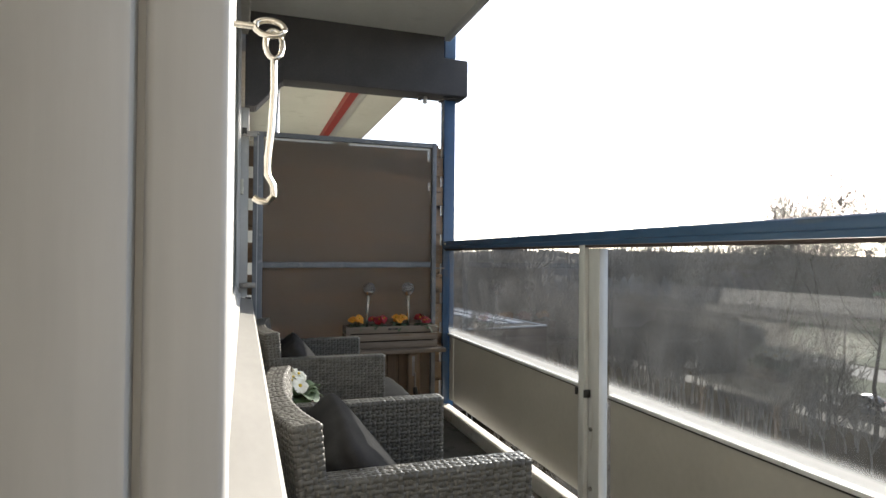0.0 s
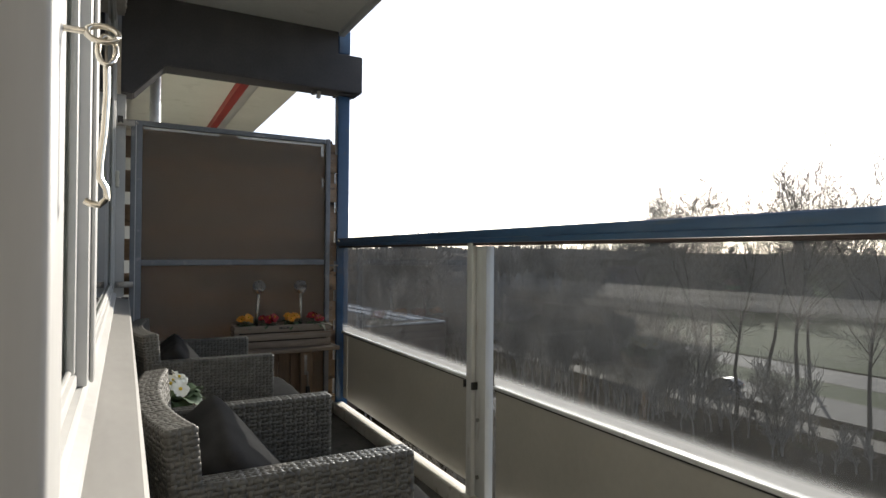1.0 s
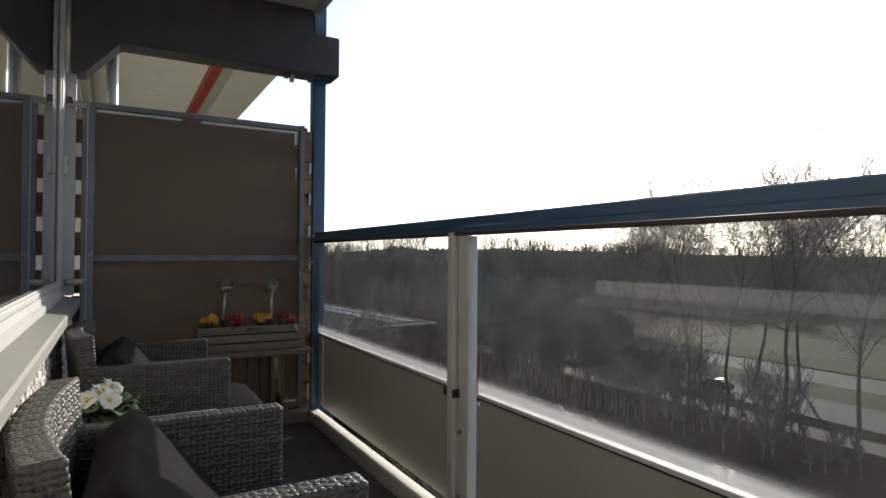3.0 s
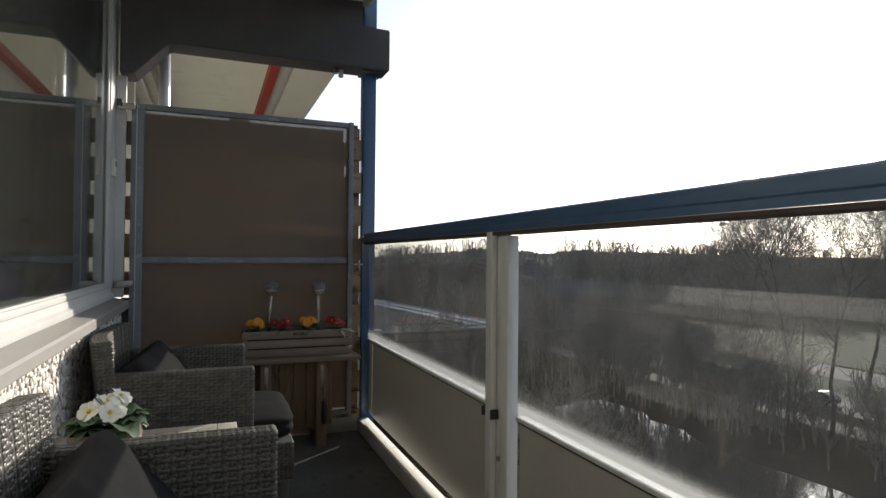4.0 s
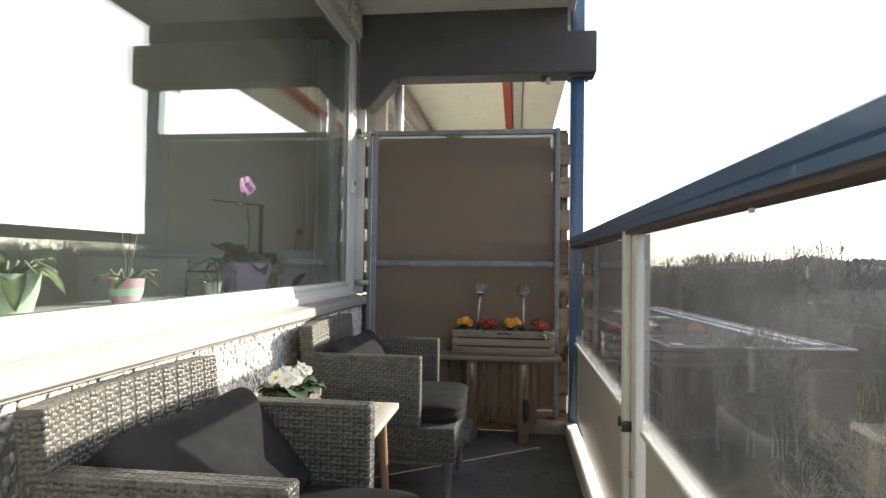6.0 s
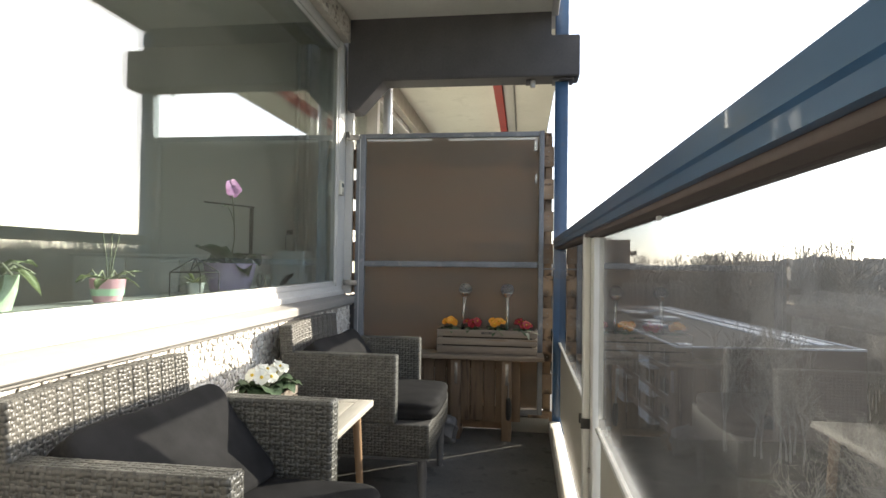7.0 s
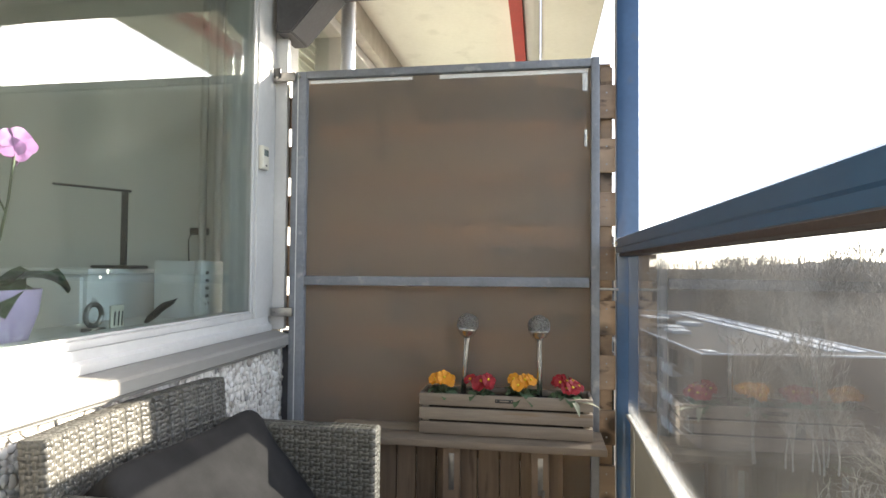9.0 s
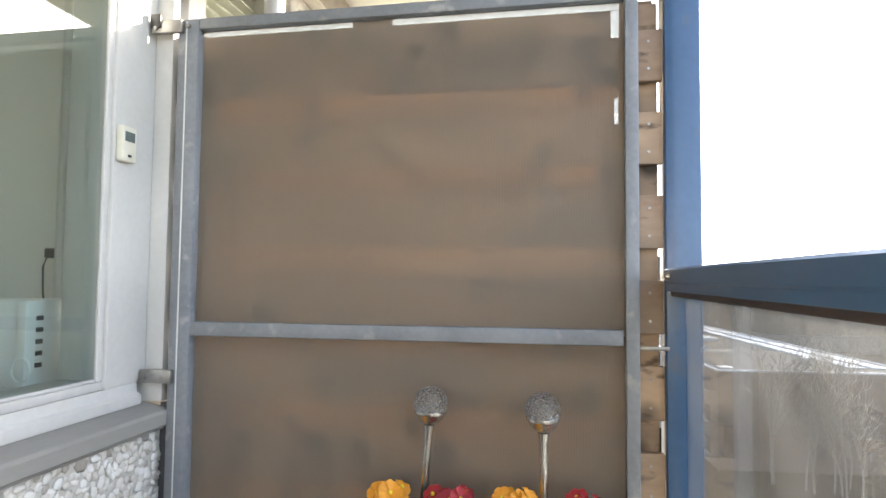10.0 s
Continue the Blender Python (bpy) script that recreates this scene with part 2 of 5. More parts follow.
M_pinkband = surface("pink glaze", (0.70, 0.34, 0.42), (0.78, 0.42, 0.5), 0.3, 30)
M_mintband = surface("mint glaze", (0.45, 0.70, 0.50), (0.55, 0.78, 0.58), 0.3, 30)
M_orchid = surface("orchid leaf", (0.03, 0.075, 0.03), (0.07, 0.14, 0.05), 0.35, 10, stretch=(1, 1, 1), bump=0.1)
M_orchid_pale = surface("pale orchid leaf", (0.20, 0.245, 0.11), (0.33, 0.37, 0.19), 0.4, 10, bump=0.1)
M_root = surface("orchid root", (0.25, 0.26, 0.18), (0.38, 0.38, 0.28), 0.7, 40)
M_stem = surface("orchid stem", (0.07, 0.09, 0.04), (0.13, 0.14, 0.07), 0.5, 40)
M_red = surface("red oxide paint", (0.32, 0.035, 0.03), (0.42, 0.06, 0.05), 0.5, 8)
M_zinc = surface("zinc pipe", (0.42, 0.43, 0.44), (0.55, 0.56, 0.57), 0.4, 8, metal=0.6)
M_ground = surface("winter ground", (0.011, 0.009, 0.006), (0.032, 0.026, 0.016), 0.95, 0.12, fine=2.5, bump=0.6, depth=0.3, spot=(0.03, 0.036, 0.016), shine=0.0)
M_grass = surface("pale winter grass", (0.020, 0.034, 0.010), (0.038, 0.052, 0.017), 0.95, 0.3, fine=5, bump=0.3, depth=0.05, shine=0.08)
M_road = surface("asphalt", (0.038, 0.038, 0.04), (0.06, 0.06, 0.062), 0.8, 0.5, fine=12, bump=0.2, depth=0.01, shine=0.08)
M_path = surface("pale path paving", (0.085, 0.075, 0.065), (0.125, 0.115, 0.10), 0.85, 0.6, fine=9, shine=0.08)
M_bark = surface("wet bark", (0.04, 0.033, 0.026), (0.085, 0.072, 0.058), 0.9, 2, stretch=(1, 1, 0.2), fine=20, bump=0.5, depth=0.03, shine=0.08)
M_twig = surface("grey-brown twigs", (0.16, 0.143, 0.124), (0.26, 0.232, 0.20), 0.85, 1.5, fine=8, bump=0, shine=0.08)
M_twig_near = surface("brown-grey near twigs", (0.17, 0.145, 0.11), (0.30, 0.26, 0.205), 0.7, 1.5, fine=8, bump=0, shine=0.08)
M_twig_far = surface("far twigs", (0.13, 0.118, 0.105), (0.20, 0.182, 0.165), 0.9, 0.05, fine=1, bump=0, shine=0.08)
M_wood = surface("far bare woods", (0.10, 0.094, 0.086), (0.18, 0.17, 0.158), 1.0, 0.25, stretch=(1, 1, 0.12), fine=2.2, bump=0.8, depth=1.0, shine=0.08)
M_brick = surface("dark brick", (0.075, 0.05, 0.038), (0.13, 0.09, 0.07), 0.9, 0.6, fine=9, bump=0.3, depth=0.02)
M_roof = surface("roofing felt", (0.04, 0.04, 0.042), (0.06, 0.06, 0.062), 0.85, 0.25, fine=5, bump=0.2, depth=0.02, spot=(0.075, 0.075, 0.075), shine=0.06)
M_pale = surface("pale roof sheet", (0.34, 0.35, 0.37), (0.48, 0.49, 0.50), 0.6, 0.7, fine=6, shine=0.2)
M_concrete = surface("pale concrete", (0.30, 0.29, 0.27), (0.40, 0.39, 0.36), 0.85, 0.7, fine=6)
M_farglass = surface("dark far glazing", (0.02, 0.024, 0.03), (0.05, 0.055, 0.06), 0.12, 1)
M_carpaint = surface("dark car paint", (0.015, 0.017, 0.022), (0.025, 0.027, 0.033), 0.2, 2, bump=0, coat=0.6)
M_tyre = surface("tyre rubber", (0.012, 0.012, 0.012), (0.025, 0.025, 0.025), 0.9, 20)
M_window = pane("window glass", (0.955, 0.985, 0.975), 1.3, 0.006)
M_railglass = pane("parapet glass", (0.78, 0.80, 0.81), 1.25, 0.024, (0.75, 0.75, 0.74), edge=(0.598, 0.045))
m, n, l, p = material("crackled lamp glass")
p.inputs["Base Color"].default_value, p.inputs["Roughness"].default_value, p.inputs["Transmission Weight"].default_value, p.inputs["IOR"].default_value = (0.97, 0.98, 0.98, 1), 0.0, 1.0, 1.45
vo, vb = n.new("ShaderNodeTexVoronoi"), n.new("ShaderNodeBump")
vo.feature = "DISTANCE_TO_EDGE"
vo.inputs["Scale"].default_value = 9
vb.inputs["Strength"].default_value, vb.inputs["Distance"].default_value = 0.9, 0.007
l.new(vo.outputs[0], vb.inputs["Height"])
l.new(vb.outputs[0], p.inputs["Normal"])
M_ball = m

m, n, l, p = material("pond water")
p.inputs["Base Color"].default_value, p.inputs["Roughness"].default_value = (0.012, 0.016, 0.014, 1), 0.03
p.inputs["IOR"].default_value = 1.33
wv, wb = n.new("ShaderNodeTexNoise"), n.new("ShaderNodeBump")
wv.inputs["Scale"].default_value = 1.2
wb.inputs["Strength"].default_value, wb.inputs["Distance"].default_value = 0.06, 0.02
l.new(wv.outputs[0], wb.inputs["Height"])
l.new(wb.outputs[0], p.inputs["Normal"])
M_water = m

# translucent ribbed sheet of the screen
m, n, l, p = material("ribbed translucent sheet")
p.inputs["Base Color"].default_value = (0.665, 0.62, 0.56, 1)
p.inputs["Specular IOR Level"].default_value = 0.3
p.inputs["Roughness"].default_value, p.inputs["Transmission Weight"].default_value, p.inputs["IOR"].default_value = 0.276, 0.89, 1.08
co, wvn, bp = n.new("ShaderNodeTexCoord"), n.new("ShaderNodeTexWave"), n.new("ShaderNodeBump")
wvn.bands_direction = "X"
wvn.inputs["Scale"].default_value = 45
bp.inputs["Strength"].default_value, bp.inputs["Distance"].default_value = 0.15, 0.001
l.new(co.outputs["Object"], wvn.inputs["Vector"])
l.new(wvn.outputs[1], bp.inputs["Height"])
l.new(bp.outputs[0], p.inputs["Normal"])
M_sheet = m

# ---- mesh helpers ----


def box(bm, x0, x1, y0, y1, z0, z1, bev=0.0, seg=2):
    r = bmesh.ops.create_cube(bm, size=1.0, matrix=Matrix.LocRotScale(((x0 + x1) / 2, (y0 + y1) / 2, (z0 + z1) / 2), None, (x1 - x0, y1 - y0, z1 - z0)))
    if bev:
        edges = list({e for v in r["verts"] for e in v.link_edges})
        bmesh.ops.bevel(bm, geom=edges, offset=bev, segments=seg, affect="EDGES", profile=0.5)
    return bm


def boxed(*dims, bev=0.0, seg=2):
    return box(bmesh.new(), *dims, bev=bev, seg=seg)


def turned(bm, m):
    bmesh.ops.transform(bm, matrix=m, verts=bm.verts)
    return bm


def prism(bm, outline, y0, y1, swap="xz"):
    """Extrudes an outline of (x, z) along y, or of (x, y) along z with swap 'xy'."""
    put = (lambda a, b, d: (a, d, b)) if swap == "xz" else (lambda a, b, d: (a, b, d))
    lo = [bm.verts.new(put(a, b, y0)) for a, b in outline]
    hi = [bm.verts.new(put(a, b, y1)) for a, b in outline]
    k = len(outline)
    bm.faces.new(lo), bm.faces.new(hi[::-1])
    for i in range(k):
        bm.faces.new((lo[i], hi[i], hi[(i + 1) % k], lo[(i + 1) % k]))
    bmesh.ops.recalc_face_normals(bm, faces=bm.faces)
    return bm


def rod(bm, a, b, ra, rb=None, sides=10):
    a, b = Vector(a), Vector(b)
    rb = ra if rb is None else rb
    m = Matrix.Translation((a + b) / 2) @ (b - a).to_track_quat("Z", "Y").to_matrix().to_4x4()
    bmesh.ops.create_cone(bm, cap_ends=True, segments=sides, radius1=ra, radius2=rb, depth=(b - a).length, matrix=m)
    return bm


def tube(bm, points, r, sides=8):
    pts = [Vector(q) for q in points]
    rings = []
    for i, q in enumerate(pts):
        d = (pts[min(i + 1, len(pts) - 1)] - pts[max(i - 1, 0)]).normalized()
        u = d.cross(Vector((0.31, 0.2, 0.93)))
        u = u.normalized() if u.length > 1e-4 else Vector((1, 0, 0))
        v = d.cross(u)
        rr = r[i] if isinstance(r, (list, tuple)) else r
        rings.append([bm.verts.new(q + rr * (u * math.cos(6.2832 * k / sides) + v * math.sin(6.2832 * k / sides))) for k in range(sides)])
    for a, b in zip(rings, rings[1:]):
        for k in range(sides):
            bm.faces.new((a[k], a[(k + 1) % sides], b[(k + 1) % sides], b[k]))
    bm.faces.new(rings[0][::-1]), bm.faces.new(rings[-1])
    return bm


def lathe(bm, rows, sides=24, at=(0, 0, 0)):
    rings = [[bm.verts.new((at[0] + r * math.cos(6.2832 * k / sides), at[1] + r * math.sin(6.2832 * k / sides), at[2] + z)) for k in range(sides)] for r, z in rows]
    for a, b in zip(rings, rings[1:]):
        for k in range(sides):
            bm.faces.new((a[k], a[(k + 1) % sides], b[(k + 1) % sides], b[k]))
    bm.faces.new(rings[0][::-1]), bm.faces.new(rings[-1])
    return bm


def cushion(bm, w, d, h, power=5.0, sag=0.0, cuts=14):
    """A soft block: a rounded, slightly swollen box about the origin."""
    r = bmesh.ops.create_cube(bm, size=2.0)
    bmesh.ops.subdivide_edges(bm, edges=list(bm.edges), cuts=cuts, use_grid_fill=True)
    for v in bm.verts:
        x, y, z = v.co
        k = (abs(x) ** power + abs(y) ** power + abs(z) ** power) ** (1 / power)
        x, y, z = x / k, y / k, z / k
        swell = 1 + 0.12 * (1 - x * x) * (1 - y * y)
        wob = 0.02 * noise.noise(Vector((x * 2.2 + 5, y * 2.2, z * 2.2)))
        v.co = (x * w / 2 * (1 + wob), y * d / 2 * (1 + wob), z * h / 2 * swell + wob * h - sag * (1 - x * x) * (1 - y * y) * (z > 0))
    return bm


def leaf(bm, base, out, length, width, rise=0.5, droop=0.8, steps=6):
    """A folded, drooping leaf blade that starts at base and leaves along the horizontal direction out."""
    base, out = Vector(base), Vector(out).normalized()
    side = out.cross(Vector((0, 0, 1)))
    rows = []
    for i in range(steps + 1):
        t = i / steps
        mid = base + out * length * t * (1 - 0.12 * t) + Vector((0, 0, length * (rise * t - droop * t * t)))
        w = width * max(0.12, math.sin(math.pi * min(1, t * 0.86 + 0.1)) ** 0.8) / 2
        if i == steps:
            w = width * 0.06
        lift = Vector((0, 0, w * 0.35))
        wav = 0.06 * width * math.sin(i * 2.1)
        rows.append([bm.verts.new(mid - side * w + lift + Vector((0, 0, wav))), bm.verts.new(mid), bm.verts.new(mid + side * w + lift - Vector((0, 0, wav)))])
    for a, b in zip(rows, rows[1:]):
        bm.faces.new((a[0], a[1], b[1], b[0]))
        bm.faces.new((a[1], a[2], b[2], b[1]))
    return bm


def blossom(bm, at, facing, r, petals=5, cup=0.25, notch=True):
    """A ring of broad overlapping petals round at."""
    q = Vector(facing).normalized().to_track_quat("Z", "Y").to_matrix()
    at = Vector(at)
    for k in range(petals):
        c = bm.verts.new(at + q @ Vector((0, 0, 0.002 * (k % 2))))
        rim = []
        for j in range(7):
            a = 6.2832 * (k + (j - 3) / 6 * 1.12) / petals
            rr = r * (0.98 + 0.04 * math.sin(k * 3 + j)) * (1 - 0.16 * abs(j - 3) / 3)
            if notch and j == 3:
                rr *= 0.9
            rim.append(bm.verts.new(at + q @ Vector((rr * math.cos(a), rr * math.sin(a), r * cup * (0.7 + 0.5 * math.sin(k * 2.4 + j))))))
        for j in range(6):
            bm.faces.new((c, rim[j], rim[j + 1]))
    return bm


def to_object(name, bm, mat, parent=None, smooth=None):
    me = bpy.data.meshes.new(name)
    bm.to_mesh(me)
    bm.free()
    me.materials.append(mat)
    ob = new(name, me)
    if parent is not None:
        ob.parent = parent
    if smooth is not None:
        me.shade_smooth()
        if smooth < 180:
            me.set_sharp_from_angle(angle=radians(smooth))
    return ob


def part(name, bm, mat, parent, label="", smooth=40):
    ob = to_object(name, bm, mat, parent, smooth)
    return tagged(ob, label) if label else ob


def setting(name, bm, mat, label, category, smooth=None):
    return tagged(to_object(name, bm, mat, None, smooth), label, category, "", "structure")


def thing(name, x, y, z, label, category, group="", turn=0.0):
    ob = new(name)
    ob.empty_display_size = 0.05
    ob.matrix_world = pose(x, y, z, 0, 0, turn)
    return tagged(ob, label, category, group)


def raw_mesh(name, verts, faces, mat, smooth=True):
    """A mesh from numpy arrays of vertices and of faces, all with the same number of corners."""
    verts, faces = np.asarray(verts, dtype=np.float32), np.asarray(faces, dtype=np.int32)
    me = bpy.data.meshes.new(name)
    k = faces.shape[1]
    me.vertices.add(len(verts))
    me.vertices.foreach_set("co", verts.ravel())
    me.loops.add(faces.size)
    me.loops.foreach_set("vertex_index", faces.ravel())
    me.polygons.add(len(faces))
    me.polygons.foreach_set("loop_start", np.arange(0, faces.size, k, dtype=np.int32))
    me.update(calc_edges=True)
    me.validate()
    if smooth:
        me.shade_smooth()
    me.materials.append(mat)
    return me

# ---- the balcony: large structure ----
F = 0.03          # balcony floor
CEIL = 2.65
setting("floor", boxed(-0.02, 1.52, -2.6, 8.0, F - 0.2, F), M_floor, "grey concrete balcony floor with stains", "floor")
setting("kerb", boxed(1.41, 1.478, -2.6, 3.845, F, 0.105, bev=0.006), M_kerb, "white painted kerb along the balcony edge", "kerb", 40)
setting("ceiling", boxed(0.0, 1.40, -2.6, 3.77, CEIL, CEIL + 0.2), M_ceiling, "off-white painted concrete balcony ceiling", "ceiling")
setting("ceiling_edge_trim", boxed(1.40, 1.44, -2.6, 3.77, CEIL - 0.03, CEIL + 0.2, bev=0.004), M_white, "white trim along the ceiling's edge", "trim", 40)
bm = prism(bmesh.new(), [(0.10, CEIL + 0.2), (1.40, CEIL + 0.2), (1.40, 2.503), (1.575, 2.503), (1.575, 2.248), (0.335, 2.248), (0.165, 2.060), (0.10, 2.060)], 3.77, 3.95)
bmesh.ops.bevel(bm, geom=list(bm.edges), offset=0.006, segments=2, affect="EDGES")
setting("beam", bm, M_beam, "dark grey concrete cross beam under the ceiling", "beam", 40)

drip = thing("drain_spout", 1.29, 3.86, 2.20, "small pale drain spout under the beam", "drain spout")
drip["kind"] = "structure"
part("spout", lathe(bmesh.new(), [(0.013, 0.0), (0.016, 0.002), (0.016, 0.047)], 14), M_white, drip)
part("collar", boxed(-0.045, -0.017, -0.03, 0.03, 0.024, 0.047, bev=0.003), M_beam, drip, "dark rough plug of mortar")

# facade under the window: mortar bed with washed gravel
setting("wall_facade", boxed(-0.22, 0.115, 0.27, 3.97, F - 0.2, 0.80), M_mortar, "exposed aggregate wall below the window", "wall")
setting("wall_behind", boxed(-0.22, 0.05, -2.6, -0.75, F - 0.2, CEIL), M_mortar, "grey facade wall beside the door", "wall")
setting("wall_end", boxed(-0.22, 1.6, -2.72, -2.6, F - 0.2, CEIL + 0.2), M_mortar, "grey end wall of the balcony", "wall")
setting("door_lintel", boxed(-0.22, 0.05, -0.75, 0.25, 2.16, CEIL), M_mortar, "grey lintel over the balcony door", "lintel")
bm = boxed(-0.22, 0.115, 0.25, 3.77, 2.50, CEIL)
setting("window_lintel", bm, M_mortar, "exposed aggregate lintel above the window", "lintel")

# window: sill, frame, mullion, panes
sill = [(-0.05, 0.80), (0.138, 0.80), (0.140, 0.810), (0.153, 0.811), (0.158, 0.816), (0.158, 0.846), (0.152, 0.854), (0.086, 0.868), (-0.05, 0.868)]
setting("window_sill", prism(bmesh.new(), sill, 0.262, 3.83), M_sill, "pale grey outer window sill with a drip lip", "window sill", 30)
base_rail = [(-0.05, 0.8685), (0.088, 0.8685), (0.090, 0.872), (0.090, 0.893), (0.076, 0.900), (0.074, 0.925), (-0.05, 0.925)]
setting("window_base", prism(bmesh.new(), base_rail, 0.312, 3.80), M_white, "white stepped base of the window frame", "window frame", 30)
for y in (0.826, 1.59, 2.35, 3.12):
    setting("sill_screw", rod(bmesh.new(), (0.104, y, 0.8565), (0.105, y, 0.8635), 0.0035, sides=8), M_bolt, "small screw in the sill", "screw")
win = thing("window_1", 0.0, 0.0, 0.0, "large white-framed window with double glazing over the wall", "window")
win["kind"] = "structure"


def member(x0, x1, y0, y1, z0, z1, name, label=""):
    return part(name, boxed(x0, x1, y0, y1, z0, z1, bev=0.004), M_white, win, label)


member(-0.06, 0.080, 0.970, 1.085, 0.925, 2.49, "mullion")
member(0.0805, 0.0875, 1.000, 1.055, 0.925, 2.49, "cover_strip", "narrow raised cover strip")
member(0.0715, 0.0765, 1.0855, 1.135, 0.947, 2.435, "sash_stile")
member(-0.06, 0.072, 0.310, 0.345, 0.925, 2.49, "window_frame")
member(-0.06, 0.078, 3.683, 3.83, 0.925, 2.49, "window_frame")
member(-0.06, 0.074, 0.345, 3.683, 2.435, 2.50, "window_frame")
member(-0.06, 0.070, 1.085, 3.683, 0.925, 0.947, "bottom_rail")
member(-0.06, 0.066, 0.345, 0.970, 0.925, 0.947, "bottom_rail")
for y0, y1, gx in ((1.085, 3.683, 0.056), (0.345, 0.970, 0.050)):
    # glazing beads, proud of the pane and back from the frame
    member(gx + 0.002, gx + 0.014, y0, y0 + 0.022, 0.947, 2.435, "glazing_bead")
    member(gx + 0.002, gx + 0.014, y1 - 0.020, y1, 0.947, 2.435, "glazing_bead")
    member(gx + 0.002, gx + 0.010, y0 + 0.022, y1 - 0.020, 2.41, 2.435, "glazing_bead")
    member(gx + 0.002, gx + 0.010, y0 + 0.022, y1 - 0.020, 0.947, 0.956, "glazing_bead")
    for x in (gx, gx - 0.022):
        part("glass_pane", boxed(x - 0.004, x, y0 - 0.01, y1 + 0.01, 0.94, 2.44), M_window, win)
setting("frame_board", boxed(-0.02, 0.128, 3.83, 3.858, 0.87, 2.06, bev=0.004), M_white, "white board closing the window frame beside the screen", "trim", 40)

# added dark strip, stands for the shaded gap between wall and screen
setting("gap_shade_fill", boxed(0.116, 0.153, 3.842, 3.858, 0.034, 0.866, bev=0.002), M_beam, "dark strip added for the shaded gap beside the screen", "trim", 40)

# the door's jamb and its open doorway
jamb = thing("door_jamb", 0.020, 0.207, F, "white painted balcony door jamb with rebate", "door jamb")
jamb["kind"] = "structure"
part("stop", boxed(0.0465, 0.080, 0.0, 0.062, 0, 2.13, bev=0.004, seg=3), M_jamb, jamb)
part("rebate", boxed(0.0425, 0.0465, 0.010, 0.06, 0, 2.13), M_jamb, jamb)
part("lining", boxed(-0.0045, 0.0425, -0.004, 0.06, 0, 2.13, bev=0.003), M_jamb, jamb)
part("inner_lining", boxed(-0.20, -0.0075, 0.004, 0.06, 0, 2.13, bev=0.003), M_jamb, jamb)
setting("door_sill", boxed(-0.22, 0.06, -0.75, 0.25, F, 0.10, bev=0.005), M_white, "white raised door sill", "door sill", 40)

hook = thing("cabin_hook", 0.100, 0.248, 1.248, "bright metal cabin hook hanging from a screw eye", "hook")
bm = tube(bmesh.new(), [(-0.002, 0, 0), (0.010, 0, 0)], 0.0017)
tube(bm, [(0.017 + 0.0072 * math.cos(a), 0.0015 * math.sin(a), 0.0045 * math.sin(a)) for a in [math.pi + 6.2832 * k / 14 for k in range(15)]], 0.0016)
part("screw_eye", bm, M_steel, hook, "", 60)
bm = tube(bmesh.new(), [(0.019 + 0.0042 * math.sin(a), 0.004 * math.cos(a), -0.008 + 0.0085 * math.cos(a)) for a in [6.2832 * k / 14 for k in range(15)]], 0.0014)
tube(bm, [(0.019, 0.0, -0.016), (0.0192, 0, -0.03), (0.0182, 0, -0.05), (0.0165, 0, -0.066), (0.0165, 0, -0.074), (0.0195, 0, -0.079), (0.0197, 0, -0.0845), (0.0165, 0, -0.0875), (0.0125, 0, -0.087), (0.010, 0, -0.0855)], [0.0017, 0.0017, 0.0017, 0.0017, 0.0017, 0.0017, 0.0017, 0.0018, 0.0018, 0.0018])
part("hook_arm", bm, M_steel, hook, "", 60)

# ---- railing ----
rail = thing("balcony_railing", 1.45, -2.6, F, "blue handrail on pale posts with glass and solid panels", "railing")
rail["kind"] = "structure"
def R(x0, x1, y0, y1, z0, z1, bev=0.0):
    return boxed(x0 - 1.45, x1 - 1.45, y0 + 2.6, y1 + 2.6, z0 - F, z1 - F, bev=bev)
prof = [(1.431, 1.186), (1.507, 1.186), (1.507, 1.229), (1.498, 1.2395), (1.4315, 1.2395), (1.4265, 1.235), (1.4265, 1.207), (1.431, 1.203)]
bm = prism(bmesh.new(), [(x - 1.45, z - F) for x, z in prof], 0.0, 6.45)
part("handrail", bm, M_rail, rail, "blue painted metal handrail", 25)
for y in (1.12,):
    part("glass_clip", R(1.462, 1.469, y - 0.005, y + 0.005, 1.163, 1.171, 0.001), M_alu, rail, "small metal glass clip")
part("glazing_channel", R(1.440, 1.494, -2.6, 3.845, 1.174, 1.1855, 0.002), M_seal, rail, "dark brown glazing channel")
for y in (2.06, 0.235, -1.59):
    po = part("post", R(1.460, 1.50, y - 0.082, y + 0.038, 0.105, 1.172, bev=0.002), M_alu, rail, "pale aluminium post")
    part("flange", R(1.438, 1.4595, y - 0.008, y + 0.038, 0.02, 1.187, bev=0.004), M_alu, po)
    for z in (0.432, 0.19):
        bm = rod(bmesh.new(), (0.002, y - 0.030 + 2.6, z - F), (0.018, y - 0.030 + 2.6, z - F), 0.009, sides=8)
        part("bolt", bm, M_bolt, po)
    for k in (-0.020, 0.046):
        part("clip", R(1.430, 1.4595 if k < 0 else 1.492, y + k - 0.0045, y + k + 0.0045, 0.560, 0.592, bev=0.002), M_dark, po)
